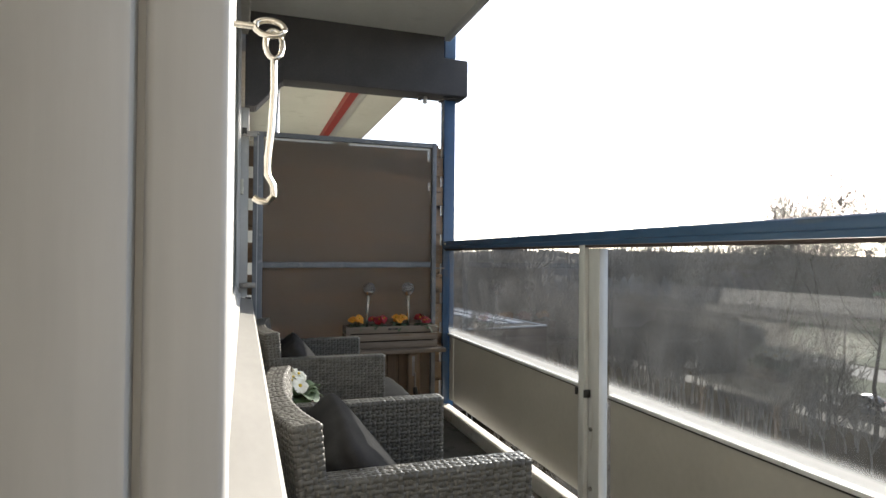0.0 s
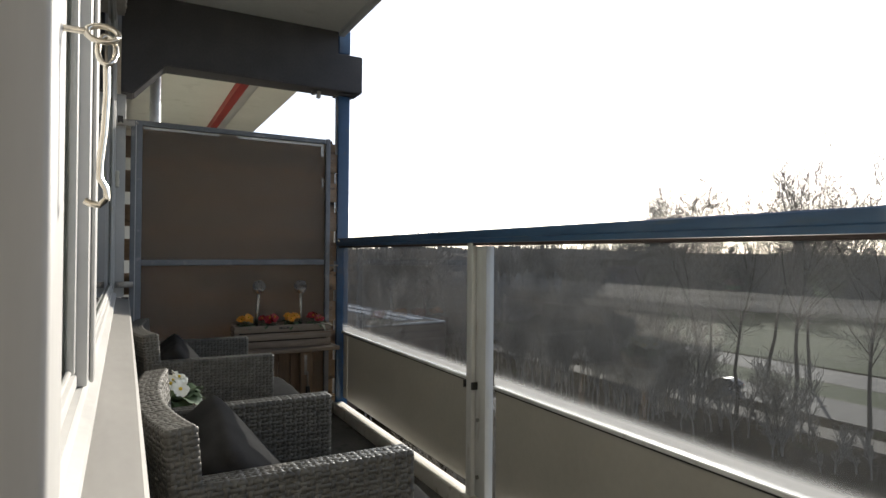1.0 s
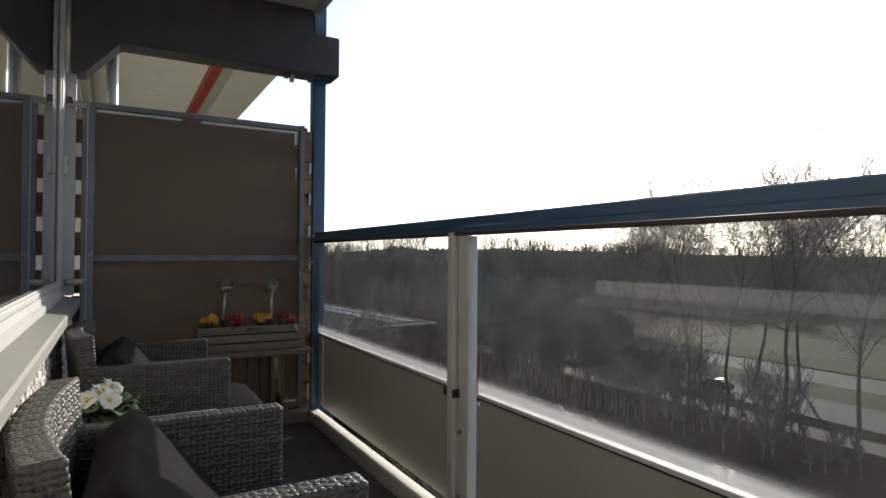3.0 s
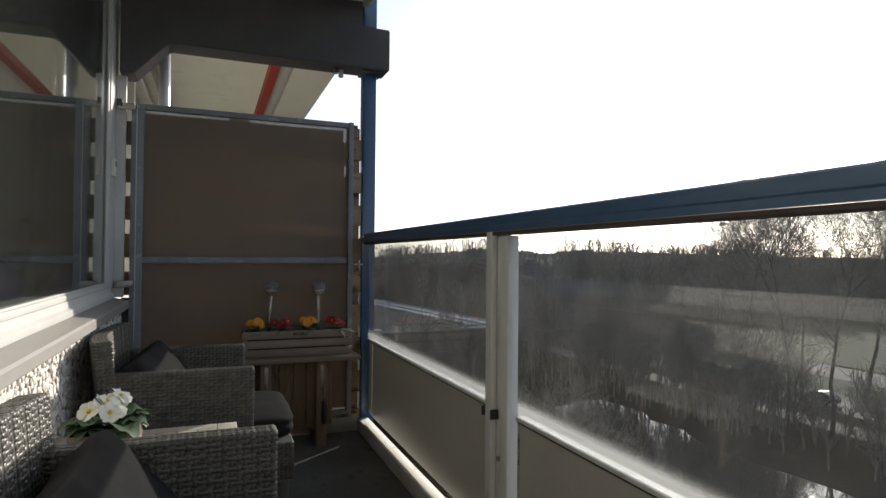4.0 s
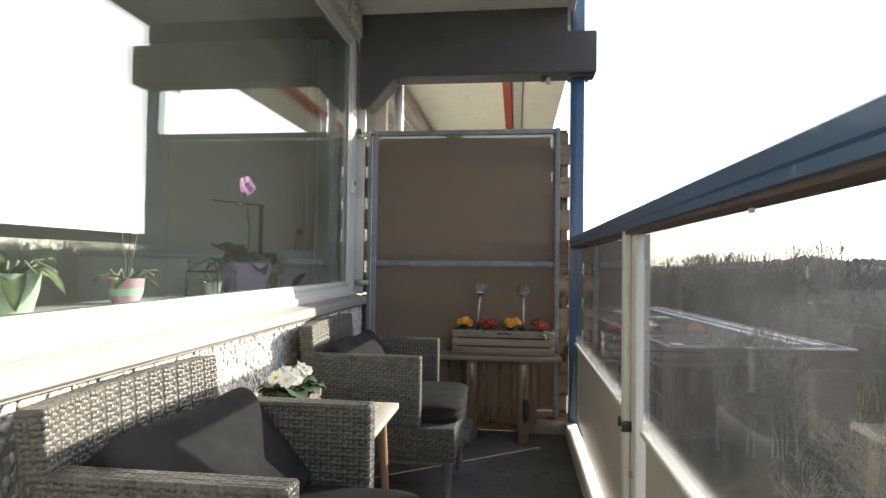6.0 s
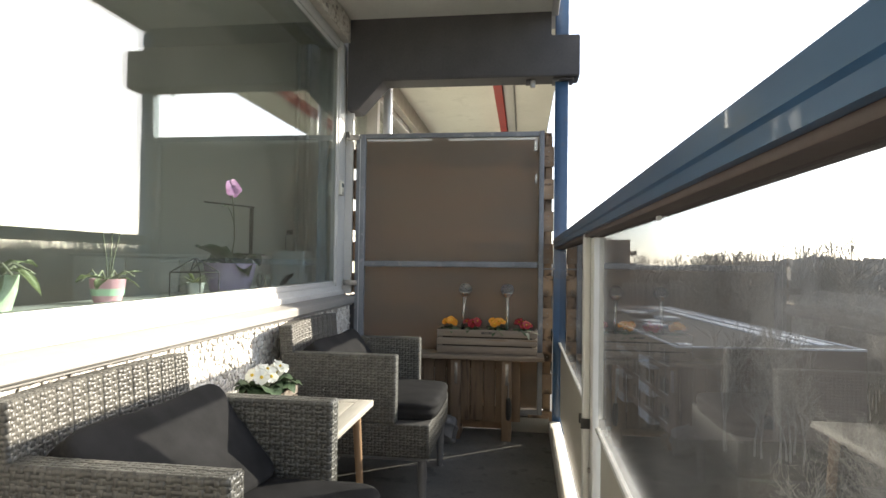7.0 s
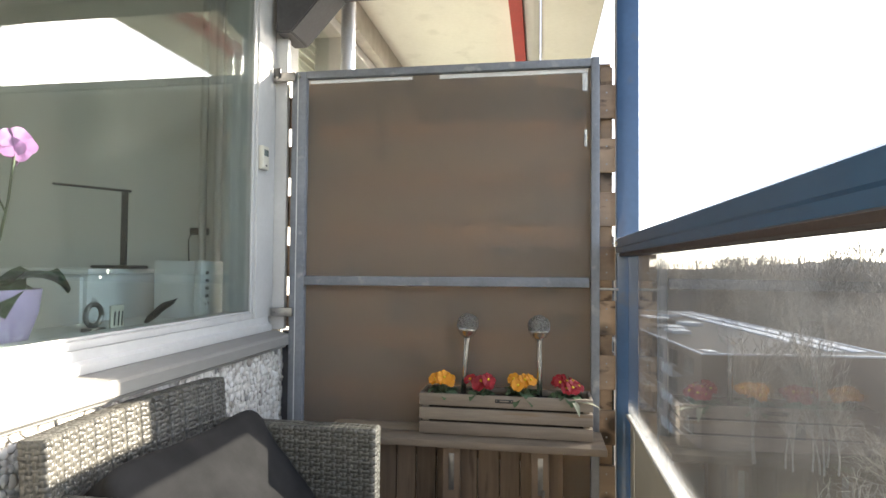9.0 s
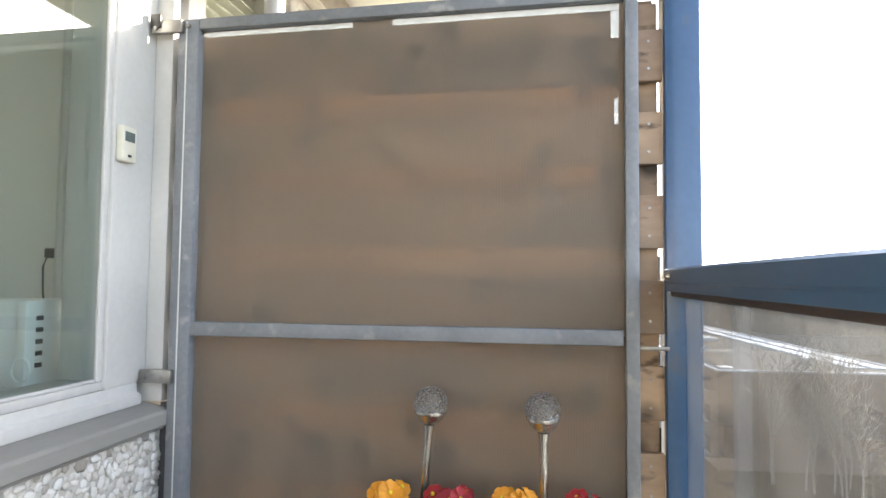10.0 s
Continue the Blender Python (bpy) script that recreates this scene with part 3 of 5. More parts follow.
for y0, y1 in ((2.11, 3.836), (0.285, 1.925), (-1.54, 0.10), (-2.6, -1.725)):
    part("glass_panel", R(1.470, 1.477, y0, y1, 0.600, 1.192), M_railglass, rail, "slightly dirty clear glass panel")
    part("lower_panel", R(1.478, 1.490, y0, y1 - (0.093 if y1 > 3 else 0), 0.132, 0.577, bev=0.002), M_panel, rail, "pale solid parapet panel")
    part("panel_cap", R(1.462, 1.496, y0, y1, 0.584, 0.597, bev=0.003), M_alu, rail)
    part("seal_strip", R(1.4675, 1.4775, y0, y1, 0.5775, 0.5835), M_dark, rail)

part("end_bolt", rod(bmesh.new(), (1.4262 - 1.45, 3.795 + 2.6, 1.220 - F), (1.4185 - 1.45, 3.795 + 2.6, 1.220 - F), 0.009, 0.006, 12), M_steel, rail, "bright bolt at the rail's end")
part("panel_end", R(1.478, 1.490, 3.757, 3.836, 0.137, 0.577, bev=0.001), M_panel, rail, "narrow end strip of the parapet panel")

post = thing("balcony_column", 1.483, 3.885, F, "blue painted steel column at the balcony corner", "column")
post["kind"] = "structure"
part("shaft", boxed(-0.052, 0.030, -0.036, 0.046, 0, 2.217, bev=0.004), M_blue, post)
part("shaft", boxed(-0.052, 0.030, -0.036, 0.046, 2.504, 3.2, bev=0.004), M_blue, post)
part("foot_plate", boxed(-0.06, 0.045, -0.05, 0.06, 0, 0.012, bev=0.002), M_blue, post)
part("bracket", boxed(0.03, 0.05, -0.06, -0.02, 0.46, 0.52, bev=0.003), M_blue, post)
part("bracket", boxed(0.03, 0.05, -0.06, -0.02, 0.14, 0.20, bev=0.003), M_blue, post)
part("head_plate", boxed(-0.07, 0.06, -0.08, 0.055, 2.205, 2.217, bev=0.002), M_beam, post)

# ---- privacy screen with its slatted fence ----
scr = thing("privacy_screen", 0.155, 3.84, F, "grey-framed screen of ribbed translucent sheet before pine slats", "screen")
sx, sy = 0.155, 3.84
def S(x0, x1, y0, y1, z0, z1, bev=0.0):
    return boxed(x0 - sx, x1 - sx, y0 - sy, y1 - sy, z0 - F, z1 - F, bev=bev)
part("stile", S(0.155, 0.216, 3.812, 3.85, 0.135, 1.913, 0.004), M_greywood, scr)
part("stile", S(1.335, 1.366, 3.812, 3.85, 0.135, 1.918, 0.004), M_greywood, scr)
part("top_rail", S(0.216, 1.335, 3.814, 3.85, 1.884, 1.914, 0.003), M_greywood, scr)
part("middle_rail", turned(S(0.216, 1.335, 3.814, 3.85, 1.0505, 1.0875, 0.003), Matrix.Rotation(radians(-0.3), 4, "Y")), M_greywood, scr)
part("bottom_rail", S(0.216, 1.335, 3.814, 3.85, 0.135, 0.170, 0.003), M_greywood, scr)
part("translucent_sheet", S(0.212, 1.339, 3.838, 3.842, 1.078, 1.886), M_sheet, scr, "ribbed translucent sheet", None)
part("translucent_sheet", S(0.212, 1.339, 3.838, 3.842, 0.166, 1.054), M_sheet, scr, "ribbed translucent sheet", None)
# white strips stand in for light that enters at the sheet's ends
for x0, x1, z0, z1 in ((0.225, 0.648, 1.868, 1.881), (0.757, 1.325, 1.866, 1.882), (1.305, 1.324, 1.797, 1.865), (1.312, 1.322, 1.586, 1.648)):
    part("bright_slit", S(x0, x1, 3.8355, 3.8375, z0, z1), M_plain_white, scr, "white strip put in for a bright slit of light")
for x0 in (0.185, 1.375):
    part("fence_post", S(x0, x0 + 0.045, 3.886, 3.931, 0.05, 1.90, 0.003), M_slat, scr)
part("kick_board", S(0.122, 1.43, 3.862, 3.884, 0.034, 0.158, 0.003), M_slat, scr)
for k in range(8):
    z = 0.0605 + 0.2045 * (k + 1)
    slat = part("slat", S(0.100, 1.428, 3.862, 3.884, z, z + 0.128, 0.003), M_slat, scr)
    for up in (0.030, 0.098):
        part("screw", rod(bmesh.new(), (1.396 - sx, 3.8618 - sy, z + up - F), (1.396 - sx, 3.8605 - sy, z + up - F), 0.0035, sides=8), M_bolt, slat)
# back row, its shade partly put into the darker pine
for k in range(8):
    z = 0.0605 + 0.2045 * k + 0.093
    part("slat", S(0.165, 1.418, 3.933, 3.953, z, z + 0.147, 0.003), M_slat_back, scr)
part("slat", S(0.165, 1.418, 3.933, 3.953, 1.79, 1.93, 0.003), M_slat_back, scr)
for z in (1.872, 0.925):
    part("strap", S(0.085, 0.175, 3.795, 3.811, z, z + 0.035, 0.002), M_bolt, scr, "grey metal strap")
part("stile_bead", S(0.180, 0.184, 3.8095, 3.8115, 0.14, 1.905, 0.0008), M_alu, scr, "thin pale joint line")
part("bolt_head", rod(bmesh.new(), (0.186 - sx, 3.8115 - sy, 1.893 - F), (0.186 - sx, 3.806 - sy, 1.893 - F), 0.008, 0.006, 12), M_bolt, scr, "round bolt head")
part("latch_bar", S(1.366, 1.436, 3.838, 3.846, 1.046, 1.056, 0.002), M_bolt, scr, "grey metal latch bar")
for z in (1.885, 0.942):
    part("bolt_head", rod(bmesh.new(), (0.100 - sx, 3.7945 - sy, z - F), (0.100 - sx, 3.789 - sy, z - F), 0.006, 0.005, 10), M_bolt, scr)
part("catch", S(0.085, 0.115, 3.79, 3.80, 1.885, 1.925, 0.003), M_dark, scr)
blk = thing("timber_block", 1.25, 3.86, F, "pale weathered timber block on the floor under the screen", "timber")
part("block", boxed(-0.12, 0.16, -0.03, 0.05, 0, 0.095, bev=0.006), M_panel, blk)
sup = thing("timber_offcut", 1.33, 3.85, 0.1255, "brown timber offcut lying on the block", "timber")
part("offcut", boxed(-0.05, 0.075, -0.04, 0.03, 0, 0.02, bev=0.003), M_slat, sup)

th = thing("thermometer", 0.0785, 3.712, 1.500, "cream digital outdoor thermometer on the window board", "thermometer")
part("case", boxed(0.0, 0.020, -0.026, 0.026, 0, 0.092, bev=0.005), M_cream, th)
part("display", boxed(0.0195, 0.0212, -0.018, 0.017, 0.052, 0.077, bev=0.0005), M_lcd, th, "grey display")
part("button", boxed(0.0195, 0.0215, -0.006, 0.006, 0.012, 0.018, bev=0.0005), M_dark, th)

# ---- potting bench ----
bench = thing("potting_bench", 0.86, 3.68, F, "weathered brown timber bench against the screen", "bench")
part("shelf", boxed(-0.49, 0.51, -0.09, 0.02, 0.478, 0.503, bev=0.004), M_shelf, bench)
part("shelf", boxed(-0.49, 0.51, 0.024, 0.125, 0.478, 0.503, bev=0.004), M_shelf, bench)
for x in (-0.012, 0.292):
    part("leg", boxed(x - 0.03, x + 0.03, -0.065, -0.02, 0, 0.478, bev=0.004), M_plank, bench)
    part("foot_rail", boxed(x - 0.03, x + 0.03, -0.02, 0.10, 0.0, 0.05, bev=0.004), M_plank, bench)
    part("strap_hinge", boxed(x - 0.008, x + 0.010, -0.0685, -0.0645, 0.33, 0.455, bev=0.001), M_bolt, bench, "grey metal strap")
x = -0.46
while x < 0.33:
    w = 0.072 + 0.012 * math.sin(x * 40)
    part("back_plank", boxed(x, x + w, 0.045, 0.063, 0.085 + 0.006 * math.sin(x * 23), 0.476, bev=0.002), M_plank, bench)
    x += w + 0.004
part("back_rail", boxed(-0.46, 0.33, 0.0635, 0.085, 0.40, 0.45, bev=0.003), M_plank, bench)
part("back_rail", boxed(-0.46, 0.33, 0.0635, 0.085, 0.12, 0.17, bev=0.003), M_plank, bench)
tool = thing("hand_tool", 1.163, 3.604, 0.29, "dark gripped hand tool hung on the bench leg", "tool")
bm = tube(bmesh.new(), [(0, 0, -0.13), (0.003, -0.004, -0.10), (0.004, -0.006, -0.05), (0, -0.003, 0.0)], [0.010, 0.017, 0.018, 0.012], 12)
part("grip", bm, M_dark, tool, "black rubber grip", 60)
part("shank", rod(bmesh.new(), (0, -0.003, 0), (0, 0.001, 0.09), 0.005), M_bolt, tool)
bm = cushion(bmesh.new(), 0.16, 0.12, 0.15, 2.6, cuts=9)
for v in bm.verts:
    v.co += 0.028 * noise.noise_vector(v.co * 28)
    v.co.z += 0.075
bag = tagged(to_object("plastic_bag", bm, M_leg, None, 50), "crumpled grey plastic bag on the floor by the bench", "bag")
bag.location = (0.79, 3.56, F)

# ---- crate with flowers ----
crate = thing("planter_crate", 1.027, 3.735, 0.533, "pine slatted crate planter with a small label plate", "planter")
for k in range(3):
    z = 0.003 + 0.050 * k
    part("front_slat", boxed(-0.303, 0.303, -0.075, -0.064, z, z + 0.042, bev=0.002), M_crate, crate)
    part("back_slat", boxed(-0.303, 0.303, 0.064, 0.075, z, z + 0.042, bev=0.002), M_crate, crate)
    for s in (-1, 1):
        part("end_slat", boxed(min(s * 0.292, s * 0.303), max(s * 0.292, s * 0.303), -0.0635, 0.0635, z, z + 0.042, bev=0.002), M_crate, crate)
for sxn in (-0.283, 0.283):
    for syn in (-0.055, 0.055):
        part("corner_batten", boxed(sxn - 0.009, sxn + 0.009, syn - 0.0085, syn + 0.0085, 0, 0.143), M_crate, crate)
part("bottom", boxed(-0.29, 0.29, -0.063, 0.063, 0.002, 0.012), M_crate, crate)
part("soil", boxed(-0.273, 0.273, -0.046, 0.046, 0.013, 0.128, bev=0.01), M_soil, crate, "dark potting soil")
pl = part("label_plate", boxed(-0.032, 0.032, -0.0775, -0.0755, 0.121, 0.134, bev=0.001), M_dark, crate, "small dark label plate with unreadable writing")
part("lettering", boxed(-0.016, 0.016, -0.0785, -0.0776, 0.1255, 0.130), M_crate, pl)
for s in (-0.026, 0.026):
    part("rivet", boxed(s - 0.002, s + 0.002, -0.0788, -0.0776, 0.1255, 0.1295), M_crate, pl)

rnd = random.Random(7)


def primrose(x, y, z, petal, label, flowers, spread, group, size=0.026, leaves=11, leaf_len=0.085, lift=0.62):
    """A low rosette of crinkled leaves with a tight head of blossoms."""
    t = thing("primrose", x, y, z, label, "flower", group)
    for k in range(leaves):
        a = 6.2832 * (k + rnd.random() * 0.5) / leaves
        ln = leaf_len * rnd.uniform(0.75, 1.15)
        bm = leaf(bmesh.new(), (0.006 * math.cos(a), 0.006 * math.sin(a), 0.0), (math.cos(a), math.sin(a), 0), ln, ln * (0.56 if lift > 0.5 else 0.68), rnd.uniform(0.5, 1.0), rnd.uniform(0.5, 1.1), 9)
        part("leaf", bm, M_leaf, t, "", 180)
    for k in range(flowers):
        a = 6.2832 * k / flowers + rnd.random()
        d = spread * (0.35 + 0.65 * rnd.random()) if k else 0.0
        at = Vector((d * math.cos(a), d * math.sin(a), leaf_len * (lift + 0.35 * rnd.random())))
        face = (0.5 * math.cos(a) + 0.2, 0.5 * math.sin(a) - 0.5, 0.75)
        bl = part("blossom", blossom(bmesh.new(), at, face, size * rnd.uniform(0.85, 1.1)), petal, t, "", 30)
        q = at + Vector(face).normalized() * 0.004
        bm = bmesh.new()
        bmesh.ops.create_icosphere(bm, subdivisions=1, radius=size * 0.2, matrix=Matrix.Translation(q))
        part("flower_eye", bm, M_eye, bl, "yellow centre", 180)
        part("stem", tube(bmesh.new(), [(0, 0, 0), (at.x * 0.6, at.y * 0.6, at.z * 0.6), at], 0.0016, 5), M_stem, bl)
    return t


for dx, mat, label in ((-0.222, M_petal_y, "orange-yellow primroses in the crate"), (-0.085, M_petal_r, "crimson primroses in the crate"), (0.06, M_petal_y, "orange-yellow primroses in the crate"), (0.215, M_petal_r, "crimson primroses in the crate")):
    primrose(1.027 + dx, 3.712, 0.668, mat, label, 9, 0.042, "flowers in the crate", 0.028, 12, 0.066)
leafy = thing("trailing_leaf", 1.262, 3.665, 0.662, "pale dry leaf trailing over the crate's edge", "leaf", "")
bm = leaf(bmesh.new(), (0, 0, 0), (0.75, -0.3, 0), 0.11, 0.018, 0.3, 0.35)
leaf(bm, (0.0, 0, 0.004), (0.2, -0.5, 0), 0.06, 0.02, 0.3, 0.9)
part("blade", bm, M_root, leafy, "", 180)

for x, y in ((0.869, 3.753), (1.150, 3.736)):
    so = thing("solar_light", x, y, 0.637, "solar garden light, glass ball on a steel stake", "garden light", "solar lights in the crate")
    so.rotation_euler = (0.0, radians(3.5 if x < 1 else -0.8), 0.0)
    bm = lathe(bmesh.new(), [(0.003, 0), (0.0095, 0.012), (0.0095, 0.17), (0.0105, 0.21), (0.014, 0.232)], 16)
    part("stake", bm, M_stake, so, "steel stake", 40)
    part("collar", lathe(bmesh.new(), [(0.012, 0.2325), (0.023, 0.239), (0.031, 0.248), (0.0345, 0.257), (0.0382, 0.260), (0.0388, 0.266), (0.0378, 0.267)], 24), M_stake, so, "steel cup", 40)
    bm = bmesh.new()
    bmesh.ops.create_uvsphere(bm, u_segments=24, v_segments=16, radius=0.041, matrix=Matrix.Translation((0, 0, 0.281)))
    inner = bmesh.ops.create_uvsphere(bm, u_segments=24, v_segments=16, radius=0.0385, matrix=Matrix.Translation((0, 0, 0.281)))
    bmesh.ops.reverse_faces(bm, faces=list({f for v in inner["verts"] for f in v.link_faces}))
    part("ball", bm, M_ball, so, "crackled glass ball", 180)
    part("solar_cell", lathe(bmesh.new(), [(0.004, 0.2625), (0.016, 0.263), (0.016, 0.266), (0.004, 0.267)], 16), M_lcd, so, "dark solar cell")

# ---- wicker chairs ----


def weave(panels, cu=0.0155, cv=0.0115, h=0.0027):
    """Over-and-under wicker on flat panels of (corner, side u, side v, normal): raised strand humps in a chequer."""
    vs, fs, base = [], [], 0
    for o, u, v, nrm in panels:
        o, u, v, nrm = (np.array(q, dtype=float) for q in (o, u, v, nrm))
        lu, lv = np.linalg.norm(u), np.linalg.norm(v)
        nu, nv = max(2, round(lu / cu)), max(2, round(lv / cv))
        i, j = np.meshgrid(np.arange(nu), np.arange(nv), indexing="ij")
        i, j = i.ravel(), j.ravel()
        over = ((i + j) % 2 == 0)
        cx, cy = (i + 0.5) / nu, (j + 0.5) / nv
        jit = np.sin(i * 12.9898 + j * 78.233) * 0.5
        lo_u, lo_v = np.where(over, 0.98, 0.44), np.where(over, 0.46, 0.98)
        hi_u, hi_v = np.where(over, 0.76, 0.38), np.where(over, 0.40, 0.76)
        cells = []
        for su, sv, lu_, lv_, hh in ((-1, -1, lo_u, lo_v, -0.0016), (1, -1, lo_u, lo_v, -0.0016), (1, 1, lo_u, lo_v, -0.0016), (-1, 1, lo_u, lo_v, -0.0016), (-1, -1, hi_u, hi_v, h), (1, -1, hi_u, hi_v, h), (1, 1, hi_u, hi_v, h), (-1, 1, hi_u, hi_v, h)):
            a = np.clip(cx + su * lu_ / nu, 0, 1)
            b = np.clip(cy + sv * lv_ / nv, 0, 1)
            cells.append(o + a[:, None] * u + b[:, None] * v + (hh * (1 + 0.25 * jit * (hh > 0)))[:, None] * nrm)
        verts = np.stack(cells, axis=1).reshape(-1, 3)
        quad = np.array([[4, 5, 6, 7], [0, 1, 5, 4], [1, 2, 6, 5], [2, 3, 7, 6], [3, 0, 4, 7]])
        if np.dot(np.cross(u, v), nrm) < 0:
            quad = quad[:, ::-1]
        f = (np.arange(len(i)) * 8)[:, None, None] + quad[None]
        vs.append(verts)
        fs.append(f.reshape(-1, 4) + base)
        base += len(verts)
    return np.concatenate(vs), np.concatenate(fs)


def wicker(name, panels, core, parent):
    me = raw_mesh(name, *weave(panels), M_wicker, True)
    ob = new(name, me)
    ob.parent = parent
    # solid fill added behind the strands, dark as their gaps in shade
    part("core", core, M_weave_shade, ob, "dark fill for the shade between the strands")
    return ob


def six(x0, x1, y0, y1, z0, z1, faces="xXyYZ"):
    dx, dy, dz = (x1 - x0, 0, 0), (0, y1 - y0, 0), (0, 0, z1 - z0)
    table = {"x": ((x0, y0, z0), dy, dz, (-1, 0, 0)), "X": ((x1, y0, z0), dy, dz, (1, 0, 0)), "y": ((x0, y0, z0), dx, dz, (0, -1, 0)), "Y": ((x0, y1, z0), dx, dz, (0, 1, 0)), "Z": ((x0, y0, z1), dx, dy, (0, 0, 1)), "z": ((x0, y0, z0), dx, dy, (0, 0, -1))}
    return [table[q] for q in faces]


def wicker_chair(x, y, turn, label):
    """An armchair that faces +x; origin on the floor below the middle of its back."""
    c = thing("wicker_armchair", x, y, F, label, "armchair", "wicker armchairs", turn)
    A = 0.325
    for s in (-1, 1):
        y0, y1 = (-A, -A + 0.055) if s < 0 else (A - 0.055, A)
        wicker("armrest", six(0.06, 0.55, y0, y1, 0.375, 0.655), boxed(0.062, 0.548, y0 + 0.002, y1 - 0.002, 0.377, 0.653, bev=0.004), c)
    # back: a raked slab
    rake = Matrix.Translation((0.062, 0, 0.34)) @ Matrix.Rotation(radians(-5), 4, "Y")
    def raked(panels):
        out = []
        for o, u, v, nrm in panels:
            r3 = rake.to_3x3()
            out.append((tuple(rake @ Vector(o)), tuple(r3 @ Vector(u)), tuple(r3 @ Vector(v)), tuple(r3 @ Vector(nrm))))
        return out
    # curved in plan: both ends sweep forward round the sitter
    thick, bow, segs = 0.055, 0.036, 12
    panels, core = [], bmesh.new()
    ring = [(-0.322 + 0.644 * k / segs, 0.020 + bow * (-1 + 2 * k / segs) ** 2 * (1.25 if k < segs / 2 else 1.0)) for k in range(segs + 1)]
    for (ya, xa), (yb, xb) in zip(ring, ring[1:]):
        run, out_n = (xb - xa, yb - ya, 0), Vector((yb - ya, xa - xb, 0)).normalized()
        panels.append(((xa, ya, 0), run, (0, 0, 0.428), tuple(out_n)))
        panels.append(((xa - thick, ya, 0), run, (0, 0, 0.428), tuple(-out_n)))
        panels.append(((xa - thick, ya, 0.428), run, (thick, 0, 0), (0, 0, 1)))
    for (ye, xe), sign in ((ring[0], -1), (ring[-1], 1)):
        panels.append(((xe - thick, ye, 0), (thick, 0, 0), (0, 0, 0.428), (0, sign, 0)))
    prism(core, [(x - 0.002, y * 0.994) for y, x in ring] + [(x - thick + 0.002, y * 0.994) for y, x in ring[::-1]], 0.001, 0.426, "xy")
    wicker("backrest", raked(panels), turned(core, rake), c)
    wicker("seat_apron", six(0.06, 0.695, -A + 0.002, A - 0.002, 0.235, 0.372, "xXyY"), boxed(0.062, 0.693, -A + 0.004, A - 0.004, 0.237, 0.372, bev=0.004), c)
    part("seat_frame", boxed(0.08, 0.685, -A + 0.012, A - 0.012, 0.218, 0.2345, bev=0.004), M_leg, c, "grey metal seat frame")
    bm = cushion(bmesh.new(), 0.61, 0.525, 0.085, 8.0)
    bmesh.ops.translate(bm, verts=bm.verts, vec=(0.41, 0, 0.408))
    part("seat_cushion", bm, M_cushion, c, "charcoal cloth seat cushion", 180)
    for lx, ly in ((0.665, -0.285), (0.665, 0.285), (0.11, -0.285), (0.11, 0.285)):
        part("leg", rod(bmesh.new(), (lx, ly, 0.0), (lx, ly, 0.2175), 0.017, 0.021, 14), M_leg, c)
    return c


CH = (("wicker armchair with charcoal cushions beside the table, nearer the door", 0.162, 1.438, 0.5), ("wicker armchair with charcoal cushions by the screen", 0.160, 2.860, 0.3))
for label, x, y, turn in CH:
    c = wicker_chair(x, y, turn, label)
    pil = thing("throw_pillow", x, y, F + 0.475, "charcoal cloth pillow leaning on the chair's back", "pillow", "pillows on the armchairs", turn)
    bm = cushion(bmesh.new(), 0.53, 0.31, 0.115, 9.0)
    for v in bm.verts:
        k = max(0.0, abs(v.co.x) / 0.235 * abs(v.co.y) / 0.165 - 0.35)
        v.co.x *= 1 + 0.12 * k
        v.co.y *= 1 + 0.12 * k
    turned(bm, Matrix.Translation((0.245, 0.01, 0.075)) @ Matrix.Rotation(radians(-3), 4, "Z") @ Matrix.Rotation(radians(50), 4, "Y") @ Matrix.Rotation(radians(90), 4, "Z"))
    part("pillow_cover", bm, M_cushion, pil, "", 180)

# ---- side table ----
tab = thing("side_table", 0.375, 2.148, F, "small table with whitewashed plank top and hardwood legs", "table")
T = 0.497
W, D = 0.275, 0.278
part("border", boxed(W - 0.062, W, -D, D, T - 0.024, T, bev=0.003), M_tabletop, tab)
part("border", boxed(-W, -W + 0.062, -D, D, T - 0.024, T, bev=0.003), M_tabletop, tab)
part("border", boxed(-W + 0.063, W - 0.063, D - 0.055, D, T - 0.024, T, bev=0.003), M_tabletop, tab)
part("border", boxed(-W + 0.063, W - 0.063, -D, -D + 0.055, T - 0.024, T, bev=0.003), M_tabletop, tab)
x = -W + 0.064
for k in range(7):
    part("plank", boxed(x, x + 0.0585, -D + 0.0565, D - 0.0565, T - 0.022, T - 0.0005, bev=0.002), M_tabletop, tab)
    x += 0.0605
for s in (-1, 1):
    for q in (-1, 1):
        bm = rod(bmesh.new(), (s * (W - 0.03), q * (D - 0.04), 0.0), (s * (W - 0.055), q * (D - 0.06), T - 0.025), 0.012, 0.018, 10)
        part("leg", bm, M_oak, tab, "tapered hardwood leg")

pot = thing("flower_box", 0.285, 2.235, F + T, "small slatted wooden planter box on the table", "planter")
for k in range(2):
    z = 0.004 + 0.036 * k
    for s in (-1, 1):
        part("side_slat", boxed(-0.085, 0.085, s * 0.085 - 0.004, s * 0.085 + 0.004, z, z + 0.029, bev=0.0015), M_crate, pot)
        part("end_slat", boxed(s * 0.081 - 0.004, s * 0.081 + 0.004, -0.0805, 0.0805, z, z + 0.029, bev=0.0015), M_crate, pot)
